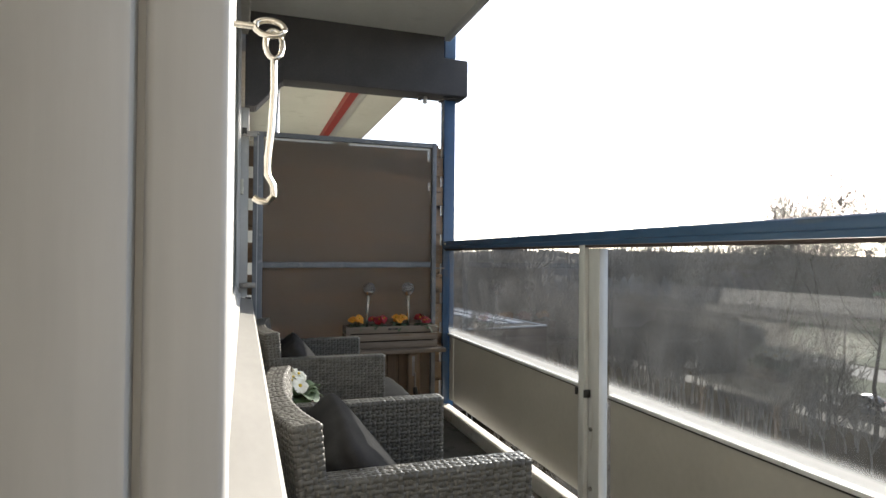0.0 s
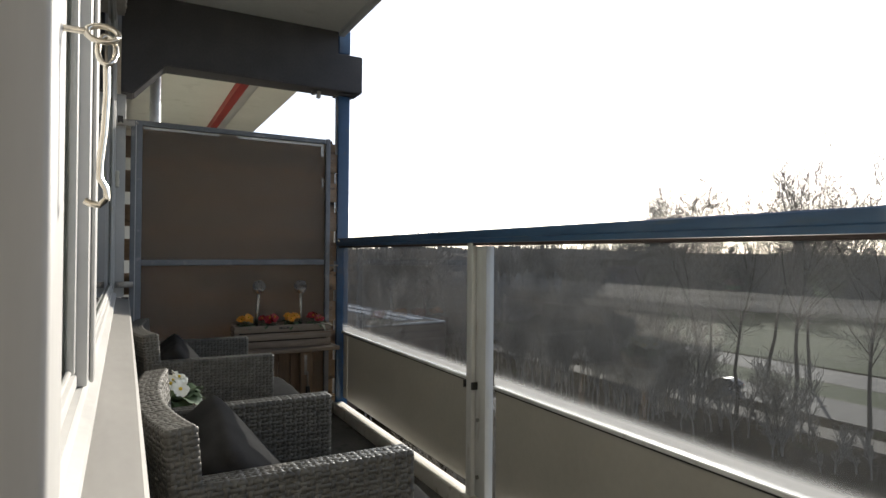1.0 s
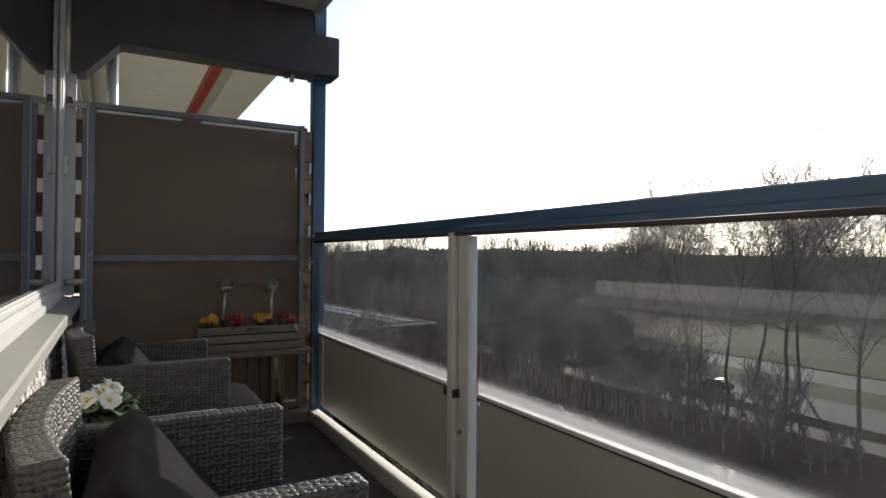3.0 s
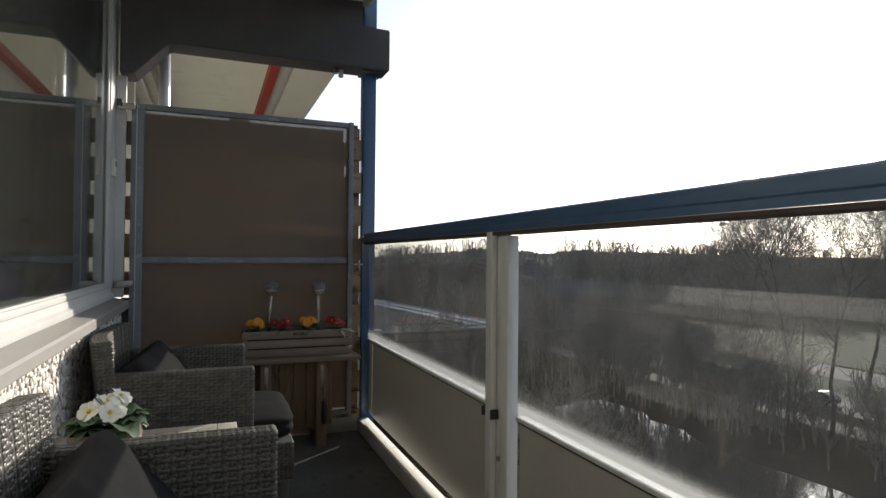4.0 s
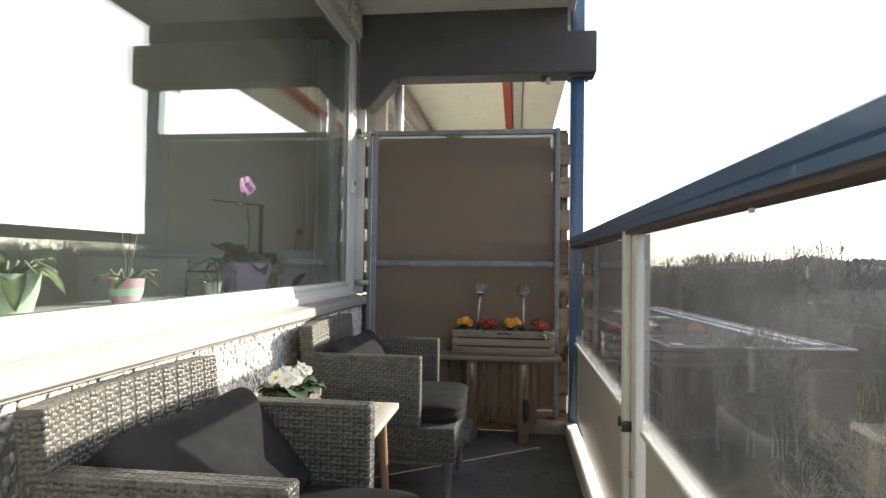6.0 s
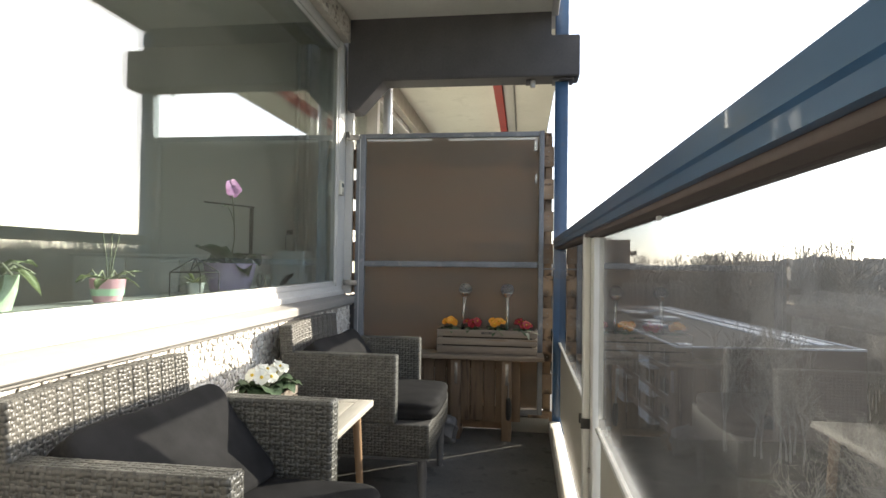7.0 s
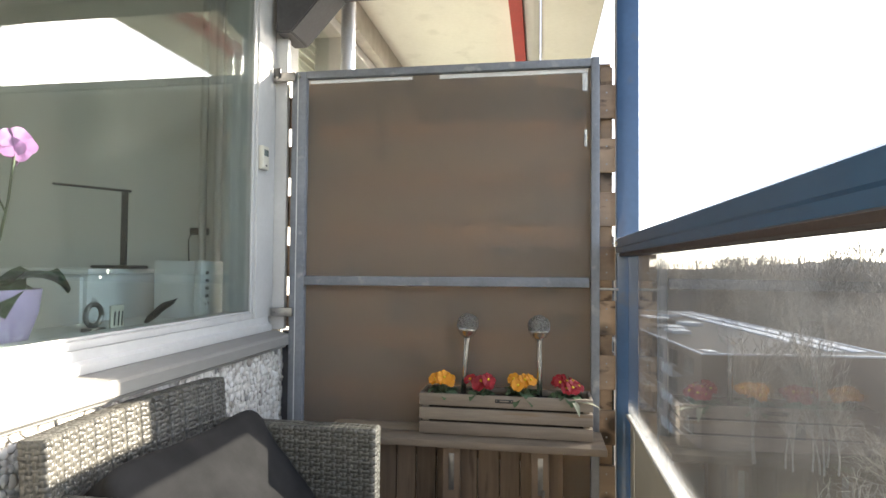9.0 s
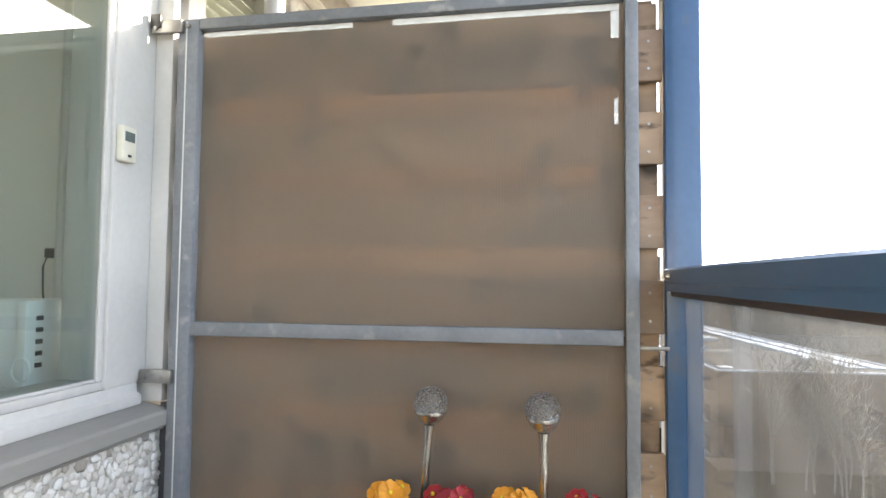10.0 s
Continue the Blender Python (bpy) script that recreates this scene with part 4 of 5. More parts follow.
for s in (-1, 1):
    for q in (-1, 1):
        part("corner_batten", boxed(s * 0.072 - 0.005, s * 0.072 + 0.005, q * 0.076 - 0.005, q * 0.076 + 0.005, 0, 0.066), M_crate, pot)
part("liner", boxed(-0.066, 0.066, -0.070, 0.070, 0.002, 0.062, bev=0.004), M_soil, pot, "dark liner with soil")
primrose(0.275, 2.20, F + T + 0.062, M_petal_w, "white primroses with broad crinkled leaves", 6, 0.07, "", 0.036, 17, 0.125, 0.36)
primrose(0.31, 2.285, F + T + 0.062, M_petal_w, "white primroses with broad crinkled leaves", 3, 0.03, "", 0.036, 9, 0.10)

# ---- the room behind the window ----
setting("room_floor", boxed(-4.6, -0.22, -3.0, 3.98, F - 0.1, 0.06), M_room_floor, "laminate floor of the room", "floor")
setting("room_ceiling", boxed(-4.6, -0.22, -3.0, 3.98, 2.60, 2.7), M_wall, "plain room ceiling", "ceiling")
setting("room_wall_end", boxed(-4.6, -0.07, 3.98, 4.1, 0.0, 2.7), M_wall, "plain light room wall", "wall")
setting("room_wall_back", boxed(-4.72, -4.6, -3.0, 4.1, 0.0, 2.7), M_wall, "plain light room wall", "wall")
setting("room_wall_near", boxed(-4.6, -0.22, -3.12, -3.0, 0.0, 2.7), M_wall, "plain light room wall", "wall")
setting("room_window_sill", boxed(-0.42, -0.062, 0.30, 3.97, 0.895, 0.922, bev=0.004), M_cab, "white inner window sill", "window sill", 40)
cab = thing("cabinet", -0.85, 3.72, 0.06, "white cabinet against the room's wall", "cabinet")
part("carcass", boxed(-0.75, 0.36, -0.22, 0.25, 0.0, 1.03, bev=0.004), M_cab, cab)
part("top", boxed(-0.77, 0.38, -0.24, 0.255, 1.0305, 1.05, bev=0.003), M_cab, cab)
for x in (-0.74, -0.375, -0.01):
    part("door", boxed(x, x + 0.355, -0.238, -0.2205, 0.03, 1.02, bev=0.003), M_cab, cab)
lamp = thing("desk_lamp", -0.515, 3.72, 1.11, "black slim desk lamp with horizontal arm", "lamp")
part("base", boxed(-0.10, 0.07, -0.06, 0.06, 0, 0.014, bev=0.004), M_dark, lamp)
part("post", boxed(-0.013, 0.013, -0.006, 0.006, 0.0145, 0.310, bev=0.003), M_dark, lamp)
part("arm", turned(boxed(-0.33, 0.02, -0.014, 0.014, 0, 0.010, bev=0.003), Matrix.Translation((0, 0, 0.311)) @ Matrix.Rotation(radians(6), 4, "Y")), M_dark, lamp)
ro = thing("router", -0.150, 3.735, 0.922, "white upright router with cable on the sill", "router")
part("case", boxed(-0.012, 0.018, -0.08, 0.08, 0, 0.222, bev=0.004), M_cab, ro)
part("cable", tube(bmesh.new(), [(0.03 + 0.028 * math.cos(a), -0.1, 0.05 + 0.03 * math.sin(a)) for a in [6.2832 * k / 16 for k in range(17)]], 0.003), M_plain_white, ro, "white coiled cable")
for k in range(5):
    part("port", boxed(0.0185, 0.021, -0.05, -0.03, 0.05 + 0.03 * k, 0.062 + 0.03 * k), M_dark, ro)
bx = thing("white_box", -0.252, 3.72, 0.922, "plain white carton on the sill", "box")
part("carton", boxed(-0.085, 0.085, -0.055, 0.08, 0, 0.221, bev=0.003), M_cab, bx)
for x in (-0.30, -0.232):
    part("pipe", rod(bmesh.new(), (0, 0, 0), (0, 0, 2.54), 0.016, sides=14), M_white, thing("heating_pipe", x, 3.93, 0.06, "white upright heating pipe by the wall", "pipe", "heating pipes"))
pg = thing("wall_plug", -0.33, 3.965, 1.275, "dark plug in a wall socket with cable", "plug")
part("plug_body", boxed(-0.035, 0.035, -0.03, 0.014, -0.015, 0.015, bev=0.004), M_dark, pg)
part("cable", tube(bmesh.new(), [(-0.03, -0.02, -0.01), (-0.045, -0.02, -0.04), (-0.042, -0.02, -0.12), (-0.03, -0.02, -0.18)], 0.003), M_dark, pg)
tv = thing("wall_shelf", -1.274, 3.80, 1.07, "dark narrow wall shelf", "shelf")
part("board", boxed(-0.30, 0.30, -0.12, 0.175, 0, 0.035, bev=0.003), M_dark, tv)
mug = thing("wire_candle_holder", -0.20, 3.19, 0.922, "small round metal tealight holder", "candle holder")
bm = tube(bmesh.new(), [(0, 0.033 * math.cos(a), 0.05 + 0.033 * math.sin(a)) for a in [6.2832 * k / 20 for k in range(21)]], 0.008)
part("ring", bm, M_bolt, mug)
part("base", boxed(-0.02, 0.02, -0.03, 0.03, 0, 0.012, bev=0.003), M_bolt, mug)
frg = thing("letter_ornament", -0.20, 3.29, 0.922, "small cream ornament with dark wire figures", "ornament")
part("card", boxed(-0.004, 0.004, -0.03, 0.03, 0, 0.075, bev=0.002), M_cream, frg)
for k in (-0.018, 0.0, 0.016):
    part("wire", rod(bmesh.new(), (0.006, k, 0.01), (0.006, k + 0.004, 0.055), 0.002, sides=6), M_dark, frg)
dl = thing("dark_wood_leaf", -0.16, 3.44, 0.922, "dark carved wooden leaf dish on the sill", "dish")
bm = leaf(bmesh.new(), (0, -0.06, 0.008), (0.1, 1, 0), 0.17, 0.05, 0.55, 0.1)
bmesh.ops.solidify(bm, geom=bm.faces[:], thickness=0.006)
part("dish", bm, M_dark, dl, "", 180)


def orchid(x, y, z, pot_mat, r, h, label, leaves, leaf_mat, flower_z=None, flat=0.0, roots=0):
    t = thing("orchid", x, y, z, label, "plant", "orchids on the window sill")
    part("pot", lathe(bmesh.new(), [(r * 0.70, 0), (r * 0.76, h * 0.1), (r * 0.95, h * 0.6), (r, h * 0.97), (r, h), (r * 0.92, h), (r * 0.9, h * 0.86)], 28), pot_mat, t, "", 40)
    bm = bmesh.new()
    for a, ln, w, rise, droop in leaves:
        leaf(bm, (0.01 * math.cos(a), 0.01 * math.sin(a), h * 0.9), (math.cos(a), math.sin(a), 0), ln, w, rise, droop, 8)
    bmesh.ops.solidify(bm, geom=bm.faces[:], thickness=0.003)
    part("leaves", bm, leaf_mat, t, "thick glossy leaves", 180)
    if roots:
        bm = bmesh.new()
        for k in range(roots):
            a = 6.2832 * k / roots + 0.3
            tube(bm, [(0.02 * math.cos(a), 0.02 * math.sin(a), h * 0.9), (r * 0.9 * math.cos(a), r * 0.9 * math.sin(a), h + 0.03), (r * 1.5 * math.cos(a), r * 1.5 * math.sin(a), h + 0.01 - 0.01 * (k % 3))], [0.004, 0.004, 0.003], 6)
        part("air_roots", bm, M_root, t, "grey-green air roots")
    if flower_z:
        pts = [(0, 0, h * 0.9), (0.0, 0.04, h + 0.12), (-0.03, 0.09, h + 0.22), (-0.075, 0.15, flower_z - 0.02)]
        part("flower_stem", tube(bmesh.new(), pts, 0.0035, 7), M_stem, t)
        part("flower_stem", tube(bmesh.new(), [(-0.02, 0.075, h + 0.19), (-0.02, 0.04, h + 0.25), (-0.02, 0.0, h + 0.28), (-0.02, -0.05, h + 0.275)], 0.0025, 6), M_stem, t)
        bm = bmesh.new()
        blossom(bm, (-0.075, 0.155, flower_z), (1, -0.6, 0.1), 0.050, 5, 0.15, False)
        blossom(bm, (-0.065, 0.135, flower_z - 0.012), (1, -0.9, 0.0), 0.030, 3, 0.3, False)
        blossom(bm, (-0.095, 0.18, flower_z - 0.02), (0.6, 0.8, -0.2), 0.036, 5, 0.2, False)
        part("petals", bm, M_petal_p, t, "pink petals", 30)
    return t


orchid(-0.175, 2.80, 0.922, M_lilac, 0.120, 0.145, "pink orchid in a lilac glazed pot", [(1.25, 0.22, 0.13, 0.75, 0.75), (-1.75, 0.24, 0.15, 0.70, 0.35), (-0.5, 0.15, 0.13, 0.65, 0.95), (2.6, 0.18, 0.09, 0.9, 0.9), (-2.5, 0.2, 0.08, 0.6, 0.8), (0.5, 0.12, 0.08, 0.9, 1.1)], M_orchid, 0.530)
stripe = orchid(-0.25, 2.05, 0.922, M_pinkband, 0.060, 0.088, "orchid in a small pink and mint striped pot", [(1.3, 0.15, 0.038, 0.55, 0.35), (-1.6, 0.16, 0.045, 0.45, 0.45), (-1.2, 0.13, 0.04, 0.3, 0.5), (0.6, 0.11, 0.036, 0.5, 0.8)], M_orchid_pale, None, roots=4)
for z0 in (0.028, ):
    part("mint_band", lathe(bmesh.new(), [(0.0522, z0), (0.0572, z0 + 0.026)], 28), M_mintband, stripe, "mint green band", 40)
for k in (-0.012, 0.012, 0.03):
    part("flower_stem", tube(bmesh.new(), [(0, k * 0.3, 0.08), (0.0, k, 0.17), (0.0, k * 2.4 - 0.01, 0.27)], 0.002, 6), M_stem, stripe)
orchid(-0.20, 1.515, 0.922, M_green, 0.072, 0.115, "orchid with pale leaves and air roots in a green pot", [(1.4, 0.15, 0.055, 0.9, 0.7), (-1.4, 0.15, 0.06, 0.9, 0.7), (0.2, 0.15, 0.06, 0.8, 1.1), (-0.7, 0.13, 0.06, 0.5, 1.1), (2.8, 0.16, 0.06, 1.0, 0.6)], M_orchid_pale, None, roots=11)

ter = thing("wire_terrarium", -0.19, 2.52, 0.922, "black wire-framed glass terrarium with a small succulent", "terrarium")
c8 = [(-0.07, -0.078, 0.004), (0.07, -0.078, 0.004), (0.07, 0.078, 0.004), (-0.07, 0.078, 0.004)]
top = [(a, b, 0.105) for a, b, _ in c8]
bm = bmesh.new()
for k in range(4):
    for a, b in ((c8[k], c8[(k + 1) % 4]), (top[k], top[(k + 1) % 4]), (c8[k], top[k]), (top[k], (0, 0, 0.168))):
        rod(bm, a, b, 0.0028, sides=6)
part("wire_frame", bm, M_dark, ter)
part("pot", lathe(bmesh.new(), [(0.034, 0.004), (0.042, 0.06), (0.039, 0.06), (0.035, 0.05)], 20), M_zinc, ter, "grey pot", 40)
bm = bmesh.new()
for k in range(18):
    a = k * 2.4
    leaf(bm, (0, 0, 0.05), (math.cos(a), math.sin(a), 0), 0.065 + 0.014 * (k % 3), 0.012, 1.2 - 0.05 * k, 0.5, 4)
part("succulent", bm, M_orchid_pale, ter, "spiky green leaves", 180)

# ---- the next balcony, past the screen ----
setting("next_ceiling", boxed(0.0, 0.97, 3.95, 8.0, 2.62, 2.84), M_ceiling, "off-white ceiling of the next balcony", "ceiling")
setting("next_red_beam", boxed(0.975, 1.047, 3.95, 8.0, 2.56, 2.84), M_red, "red painted steel beam under the next ceiling", "beam")
setting("next_gutter", boxed(1.05, 1.145, 3.95, 8.0, 2.585, 2.84, bev=0.01), M_white, "white boxed gutter", "gutter", 40)
setting("next_ceiling_outer", boxed(1.15, 1.50, 3.95, 8.0, 2.61, 2.84), M_ceiling, "off-white outer strip of the next ceiling", "ceiling")
setting("next_lintel", boxed(-0.22, 0.13, 3.97, 8.0, 2.46, 2.62), M_mortar, "exposed aggregate lintel of the next flat", "lintel")
nw = thing("window_2", 0.0, 3.98, 0.0, "white-framed window of the next flat", "window")
nw["kind"] = "structure"
for y0, y1 in ((0.0, 0.09), (0.70, 0.78), (2.4, 2.48), (3.9, 3.98)):
    part("window_frame", boxed(-0.1, 0.07, y0, y1, 0.9, 2.46, bev=0.004), M_white, nw)
part("window_frame", boxed(-0.1, 0.06, 0.09, 3.9, 2.40, 2.46, bev=0.004), M_white, nw)
part("glass_pane", boxed(-0.02, -0.014, 0.05, 3.95, 0.9, 2.42), M_window, nw)
bl = part("blind", boxed(-0.14, -0.13, 0.0, 3.95, 0.9, 2.46), M_cream, nw, "cream slatted blind behind the pane")
for k in range(24):
    part("blind_slat", turned(boxed(-0.018, 0.018, 0.02, 3.93, -0.0012, 0.0012), Matrix.Translation((-0.1, 0, 1.36 + 0.045 * k)) @ Matrix.Rotation(radians(35), 4, "Y")), M_cream, bl)
setting("next_wall", boxed(-0.22, 0.05, 3.97, 8.0, F - 0.2, 0.9), M_mortar, "exposed aggregate wall of the next flat", "wall")
setting("next_end_wall", boxed(-0.22, 0.9, 8.0, 8.1, F - 0.2, 2.84), M_ceiling, "pale end wall of the next balcony", "wall")
pp = thing("downpipe", 0.292, 4.10, F, "grey round downpipe beside the next window", "downpipe")
part("pipe", rod(bmesh.new(), (0, 0, 0), (0, 0, 2.585), 0.033, sides=20), M_zinc, pp)
for z in (0.6, 1.9):
    part("pipe_clip", lathe(bmesh.new(), [(0.035, z), (0.038, z + 0.002), (0.038, z + 0.028), (0.035, z + 0.03)], 20), M_zinc, pp)

# ---- out over the parapet ----
G = -16.0
setting("ground", boxed(-2500, 2500, -2500, 2500, G - 0.5, G), M_ground, "brown winter ground with thin grass", "ground")
setting("grass_field", boxed(96, 210, -60, 135, G - 0.3, G + 0.02), M_grass, "flat winter grass field", "grass")
setting("grass_median", boxed(75.5, 84.5, -120, 190, G - 0.3, G + 0.03), M_grass, "grass strip between the carriageways", "grass")
setting("road", boxed(84.5, 94.5, -120, 190, G - 0.3, G + 0.05), M_road, "grey asphalt carriageway", "road")
setting("road_near", boxed(66.0, 75.5, -120, 190, G - 0.3, G + 0.05), M_road, "grey asphalt carriageway", "road")
setting("cycle_path", boxed(58.4, 62.2, -120, 190, G - 0.3, G + 0.06), M_path, "pale paved cycle path", "path")
for x in (66.2, 75.3, 84.7, 94.3):
    setting("road_edge_line", boxed(x - 0.1, x + 0.1, -120, 190, G + 0.05, G + 0.057), M_path, "worn white road edge line", "road line")
pts = [(30, 20), (36, 17), (42, 22), (44, 30), (43, 40), (45, 50), (45, 60), (37, 58), (34, 47), (30, 36)]
out = []
for k in range(len(pts)):
    (ax, ay), (bx_, by_) = pts[k], pts[(k + 1) % len(pts)]
    for s in (0, 0.33, 0.66):
        q = Vector((ax + (bx_ - ax) * s, ay + (by_ - ay) * s, 0))
        out.append((q.x + 1.5 * noise.noise(q * 0.3), q.y + 1.5 * noise.noise(q * 0.3 + Vector((9, 0, 0)))))
setting("pond", prism(bmesh.new(), out, G - 0.3, G + 0.03, "xy"), M_water, "still dark pond with reflections", "water")

# flat-roofed block
bld = thing("apartment_block", 16.25, 60.6, G, "dark brick flat-roofed block below the balcony", "building", turn=5.5)
part("wall", boxed(0, 18.2, 0, 56, 0, 8.9), M_brick, bld)
part("roof", boxed(0.25, 17.95, 0.25, 55.75, 8.9, 8.98), M_roof, bld, "dark felt roof")
for d in ((0, 18.2, -0.05, 0.25), (0, 18.2, 55.75, 56.05), (-0.05, 0.25, 0.25, 55.75), (17.95, 18.25, 0.25, 55.75)):
    part("roof_edge", boxed(*d, 8.9, 9.08, bev=0.02), M_pale, bld, "pale metal roof edge")
for x in (13.2, 15.4):
    part("roof_sheet", boxed(x, x + 1.5, 3.0, 53, 8.985, 9.12, bev=0.02), M_pale, bld, "long pale roof sheet")
rb = random.Random(11)
for k in range(12):
    x, y = 2.5 + rb.random() * 8.0, 18 + rb.random() * 26
    part("roof_plate", turned(boxed(-1.1, 1.1, -1.6, 1.6, 0, 0.25 + 0.3 * rb.random(), bev=0.03), Matrix.Translation((x, y, 8.985)) @ Matrix.Rotation(rb.random() * 0.5, 4, "Z")), M_pale if k % 3 else M_roof, bld)
part("roof_vent", boxed(10.0, 10.7, 5.0, 5.7, 8.985, 9.7, bev=0.03), M_concrete, bld)
part("roof_vent", boxed(0.8, 2.0, 1.2, 2.6, 8.985, 9.1, bev=0.03), M_pale, bld)
for fl in range(3):
    for k in range(11):
        y, z = 2.0 + 4.9 * k, 1.0 + 2.9 * fl
        w = part("window", boxed(-0.08, 0.02, y, y + 2.6, z, z + 1.5), M_farglass, bld)
        part("window_frame", boxed(-0.11, -0.085, y + 1.25, y + 1.35, z, z + 1.5), M_concrete, w)
        part("sill", boxed(-0.16, -0.085, y - 0.1, y + 2.7, z - 0.1, z - 0.005), M_concrete, w)
    for k in range(5):
        y, z = 4.4 + 9.8 * k, 0.2 + 2.9 * fl
        b = part("balcony", boxed(-1.3, -0.17, y, y + 3.6, z, z + 0.15), M_concrete, bld)
        part("parapet", boxed(-1.35, -1.28, y, y + 3.6, z + 0.155, z + 1.1), M_pale if k == 0 else M_concrete, b)
    part("window", boxed(8.4, 9.4, -0.08, 0.02, 1.2 + 2.9 * fl, 2.5 + 2.9 * fl), M_farglass, bld)
    part("floor_band", boxed(0, 18.2, -0.03, -0.002, 2.7 + 2.9 * fl, 2.85 + 2.9 * fl), M_brick, bld)

tw = thing("tower_block", 13.0, 150.0, G, "tall far apartment tower with stepped balconies", "building", turn=4.0)
part("wall", boxed(0, 14.5, 0, 14, 0, 22.8), M_brick, tw)
part("roof", boxed(-0.2, 14.7, -0.2, 14.2, 22.8, 23.1), M_concrete, tw)
part("roof_house", boxed(5, 9, 4, 9, 23.1, 25), M_brick, tw)
for fl in range(7):
    b = part("balcony", boxed(14.5, 16.4, 1.0, 9, 1.2 + 3.0 * fl, 1.45 + 3.0 * fl), M_concrete, tw)
    part("parapet", boxed(16.25, 16.4, 1.0, 9, 1.455 + 3.0 * fl, 2.4 + 3.0 * fl), M_concrete, b)
    for k in range(4):
        part("window", boxed(1.0 + 3.4 * k, 3.2 + 3.4 * k, -0.06, 0.05, 1.8 + 3.0 * fl, 3.3 + 3.0 * fl), M_farglass, tw)

# parked car on the near carriageway
car = thing("car", 68.8, 49.5, G + 0.05, "dark hatchback car on the carriageway", "car", turn=90)
side = [(-2.1, 0.35), (2.1, 0.35), (2.15, 0.75), (1.95, 0.92), (1.05, 1.02), (0.35, 1.46), (-1.25, 1.5), (-1.95, 1.02), (-2.15, 0.9)]
bm = prism(bmesh.new(), side, -0.85, 0.85)
bmesh.ops.bevel(bm, geom=list(bm.edges), offset=0.07, segments=2, affect="EDGES")
part("body", bm, M_carpaint, car, "", 40)
for s in (-1, 1):
    part("side_window", prism(bmesh.new(), [(0.85, 1.03), (0.30, 1.39), (-1.15, 1.42), (-1.6, 1.04)], s * 0.852 - 0.004, s * 0.852 + 0.004), M_farglass, car)
    for x in (-1.3, 1.3):
        wh = part("wheel", rod(bmesh.new(), (x, s * 0.70, 0.32), (x, s * 0.88, 0.32), 0.32, sides=20), M_tyre, car)
        part("rim", rod(bmesh.new(), (x, s * 0.875, 0.32), (x, s * 0.89, 0.32), 0.2, sides=12), M_zinc, wh)
    part("headlight", boxed(2.06, 2.14, s * 0.62 - 0.15, s * 0.62 + 0.15, 0.66, 0.80, bev=0.02), M_pale, car)
    part("tail_light", boxed(-2.15, -2.08, s * 0.66 - 0.12, s * 0.66 + 0.12, 0.78, 0.92, bev=0.02), M_red, car)


# ---- bare winter trees ----
def grow(seed, height, spread, kids, levels, thick, first=1, slim=0.55, rise=0.20):
    """Segments (from, to, radius, radius, level) of one bare tree that stands at the origin."""
    rt = np.random.RandomState(seed)
    segs = []

    def limb(p, d, length, r, level):
        steps = (7, 3, 2, 2, 2)[level]
        q, rr = p, r
        for k in range(steps):
            d = d + rt.normal(0, 0.09 + 0.06 * level, 3)
            if level:
                d[2] += rise
            d = d / np.linalg.norm(d)
            e = q + d * length / steps
            re = rr * (0.86 if k < steps - 1 else 0.6)
            segs.append((*q, *e, rr, re, level))
            if level < levels and (k > first or level > 0):
                for _ in range(kids[level]):
                    a, tilt = rt.uniform(0, 6.283), rt.uniform(0.45, 1.0) * spread
                    u = np.cross(d, [0.3, 0.1, 0.9])
                    u /= np.linalg.norm(u) + 1e-9
                    v = np.cross(d, u)
                    nd = d * math.cos(tilt) + (u * math.cos(a) + v * math.sin(a)) * math.sin(tilt)
                    s = rt.uniform(0, 1)
                    limb(q + (e - q) * s, nd, (length * rt.uniform(0.42, 0.66)) if level else length * rt.uniform(0.30, 0.58), re * slim, level + 1)
            q, rr = e, re

    limb(np.zeros(3), np.array([0.0, 0.0, 1.0]), height * 0.82, thick, 0)
    return np.array(segs)


def sticks(segs, sides=3, least=0.006):
    """Tapered tubes round the segments, as arrays of vertices and quads."""
    a, b = segs[:, 0:3], segs[:, 3:6]
    d = b - a
    d = d / (np.linalg.norm(d, axis=1)[:, None] + 1e-9)
    u = np.cross(d, np.array([0.31, 0.17, 0.93]))
    u /= np.linalg.norm(u, axis=1)[:, None] + 1e-9
    v = np.cross(d, u)
    ring = []
    for end, rad in ((a, segs[:, 6]), (b, segs[:, 7])):
        rad = np.maximum(rad, least)[:, None]
        for k in range(sides):
            t = 6.2832 * k / sides
            ring.append(end + rad * (u * math.cos(t) + v * math.sin(t)))
    verts = np.stack(ring, axis=1).reshape(-1, 3)
    quad = np.array([[k, (k + 1) % sides, sides + (k + 1) % sides, sides + k] for k in range(sides)])
    faces = (np.arange(len(segs)) * 2 * sides)[:, None, None] + quad[None]
    return verts, faces.reshape(-1, 4)


def tree(x, y, segs, turn, scale, label, group="trees along the road"):
    t = thing("bare_tree", x, y, G, label, "tree", group, turn)
    t.scale = (scale, scale, scale)
    for nm, me in segs:
        ob = new(nm, me)
        ob.parent = t
    return t


kinds = []
for seed, hgt in ((3, 25), (8, 25), (14, 25)):
    sg = grow(seed, hgt, 0.85, (4, 3, 3, 2), 4, 0.27, 2, 0.42, 0.13)
    low, high = sg[sg[:, 8] <= 1], sg[sg[:, 8] > 1]
    kinds.append((("trunk", raw_mesh("trunk", *sticks(low, 7, 0.02), M_bark)), ("crown", raw_mesh("crown", *sticks(high, 3, 0.0122), M_twig))))
rt = random.Random(5)
tops = [float(np.percentile([v.co.z for v in kind[1][1].vertices], 88)) for kind in kinds]
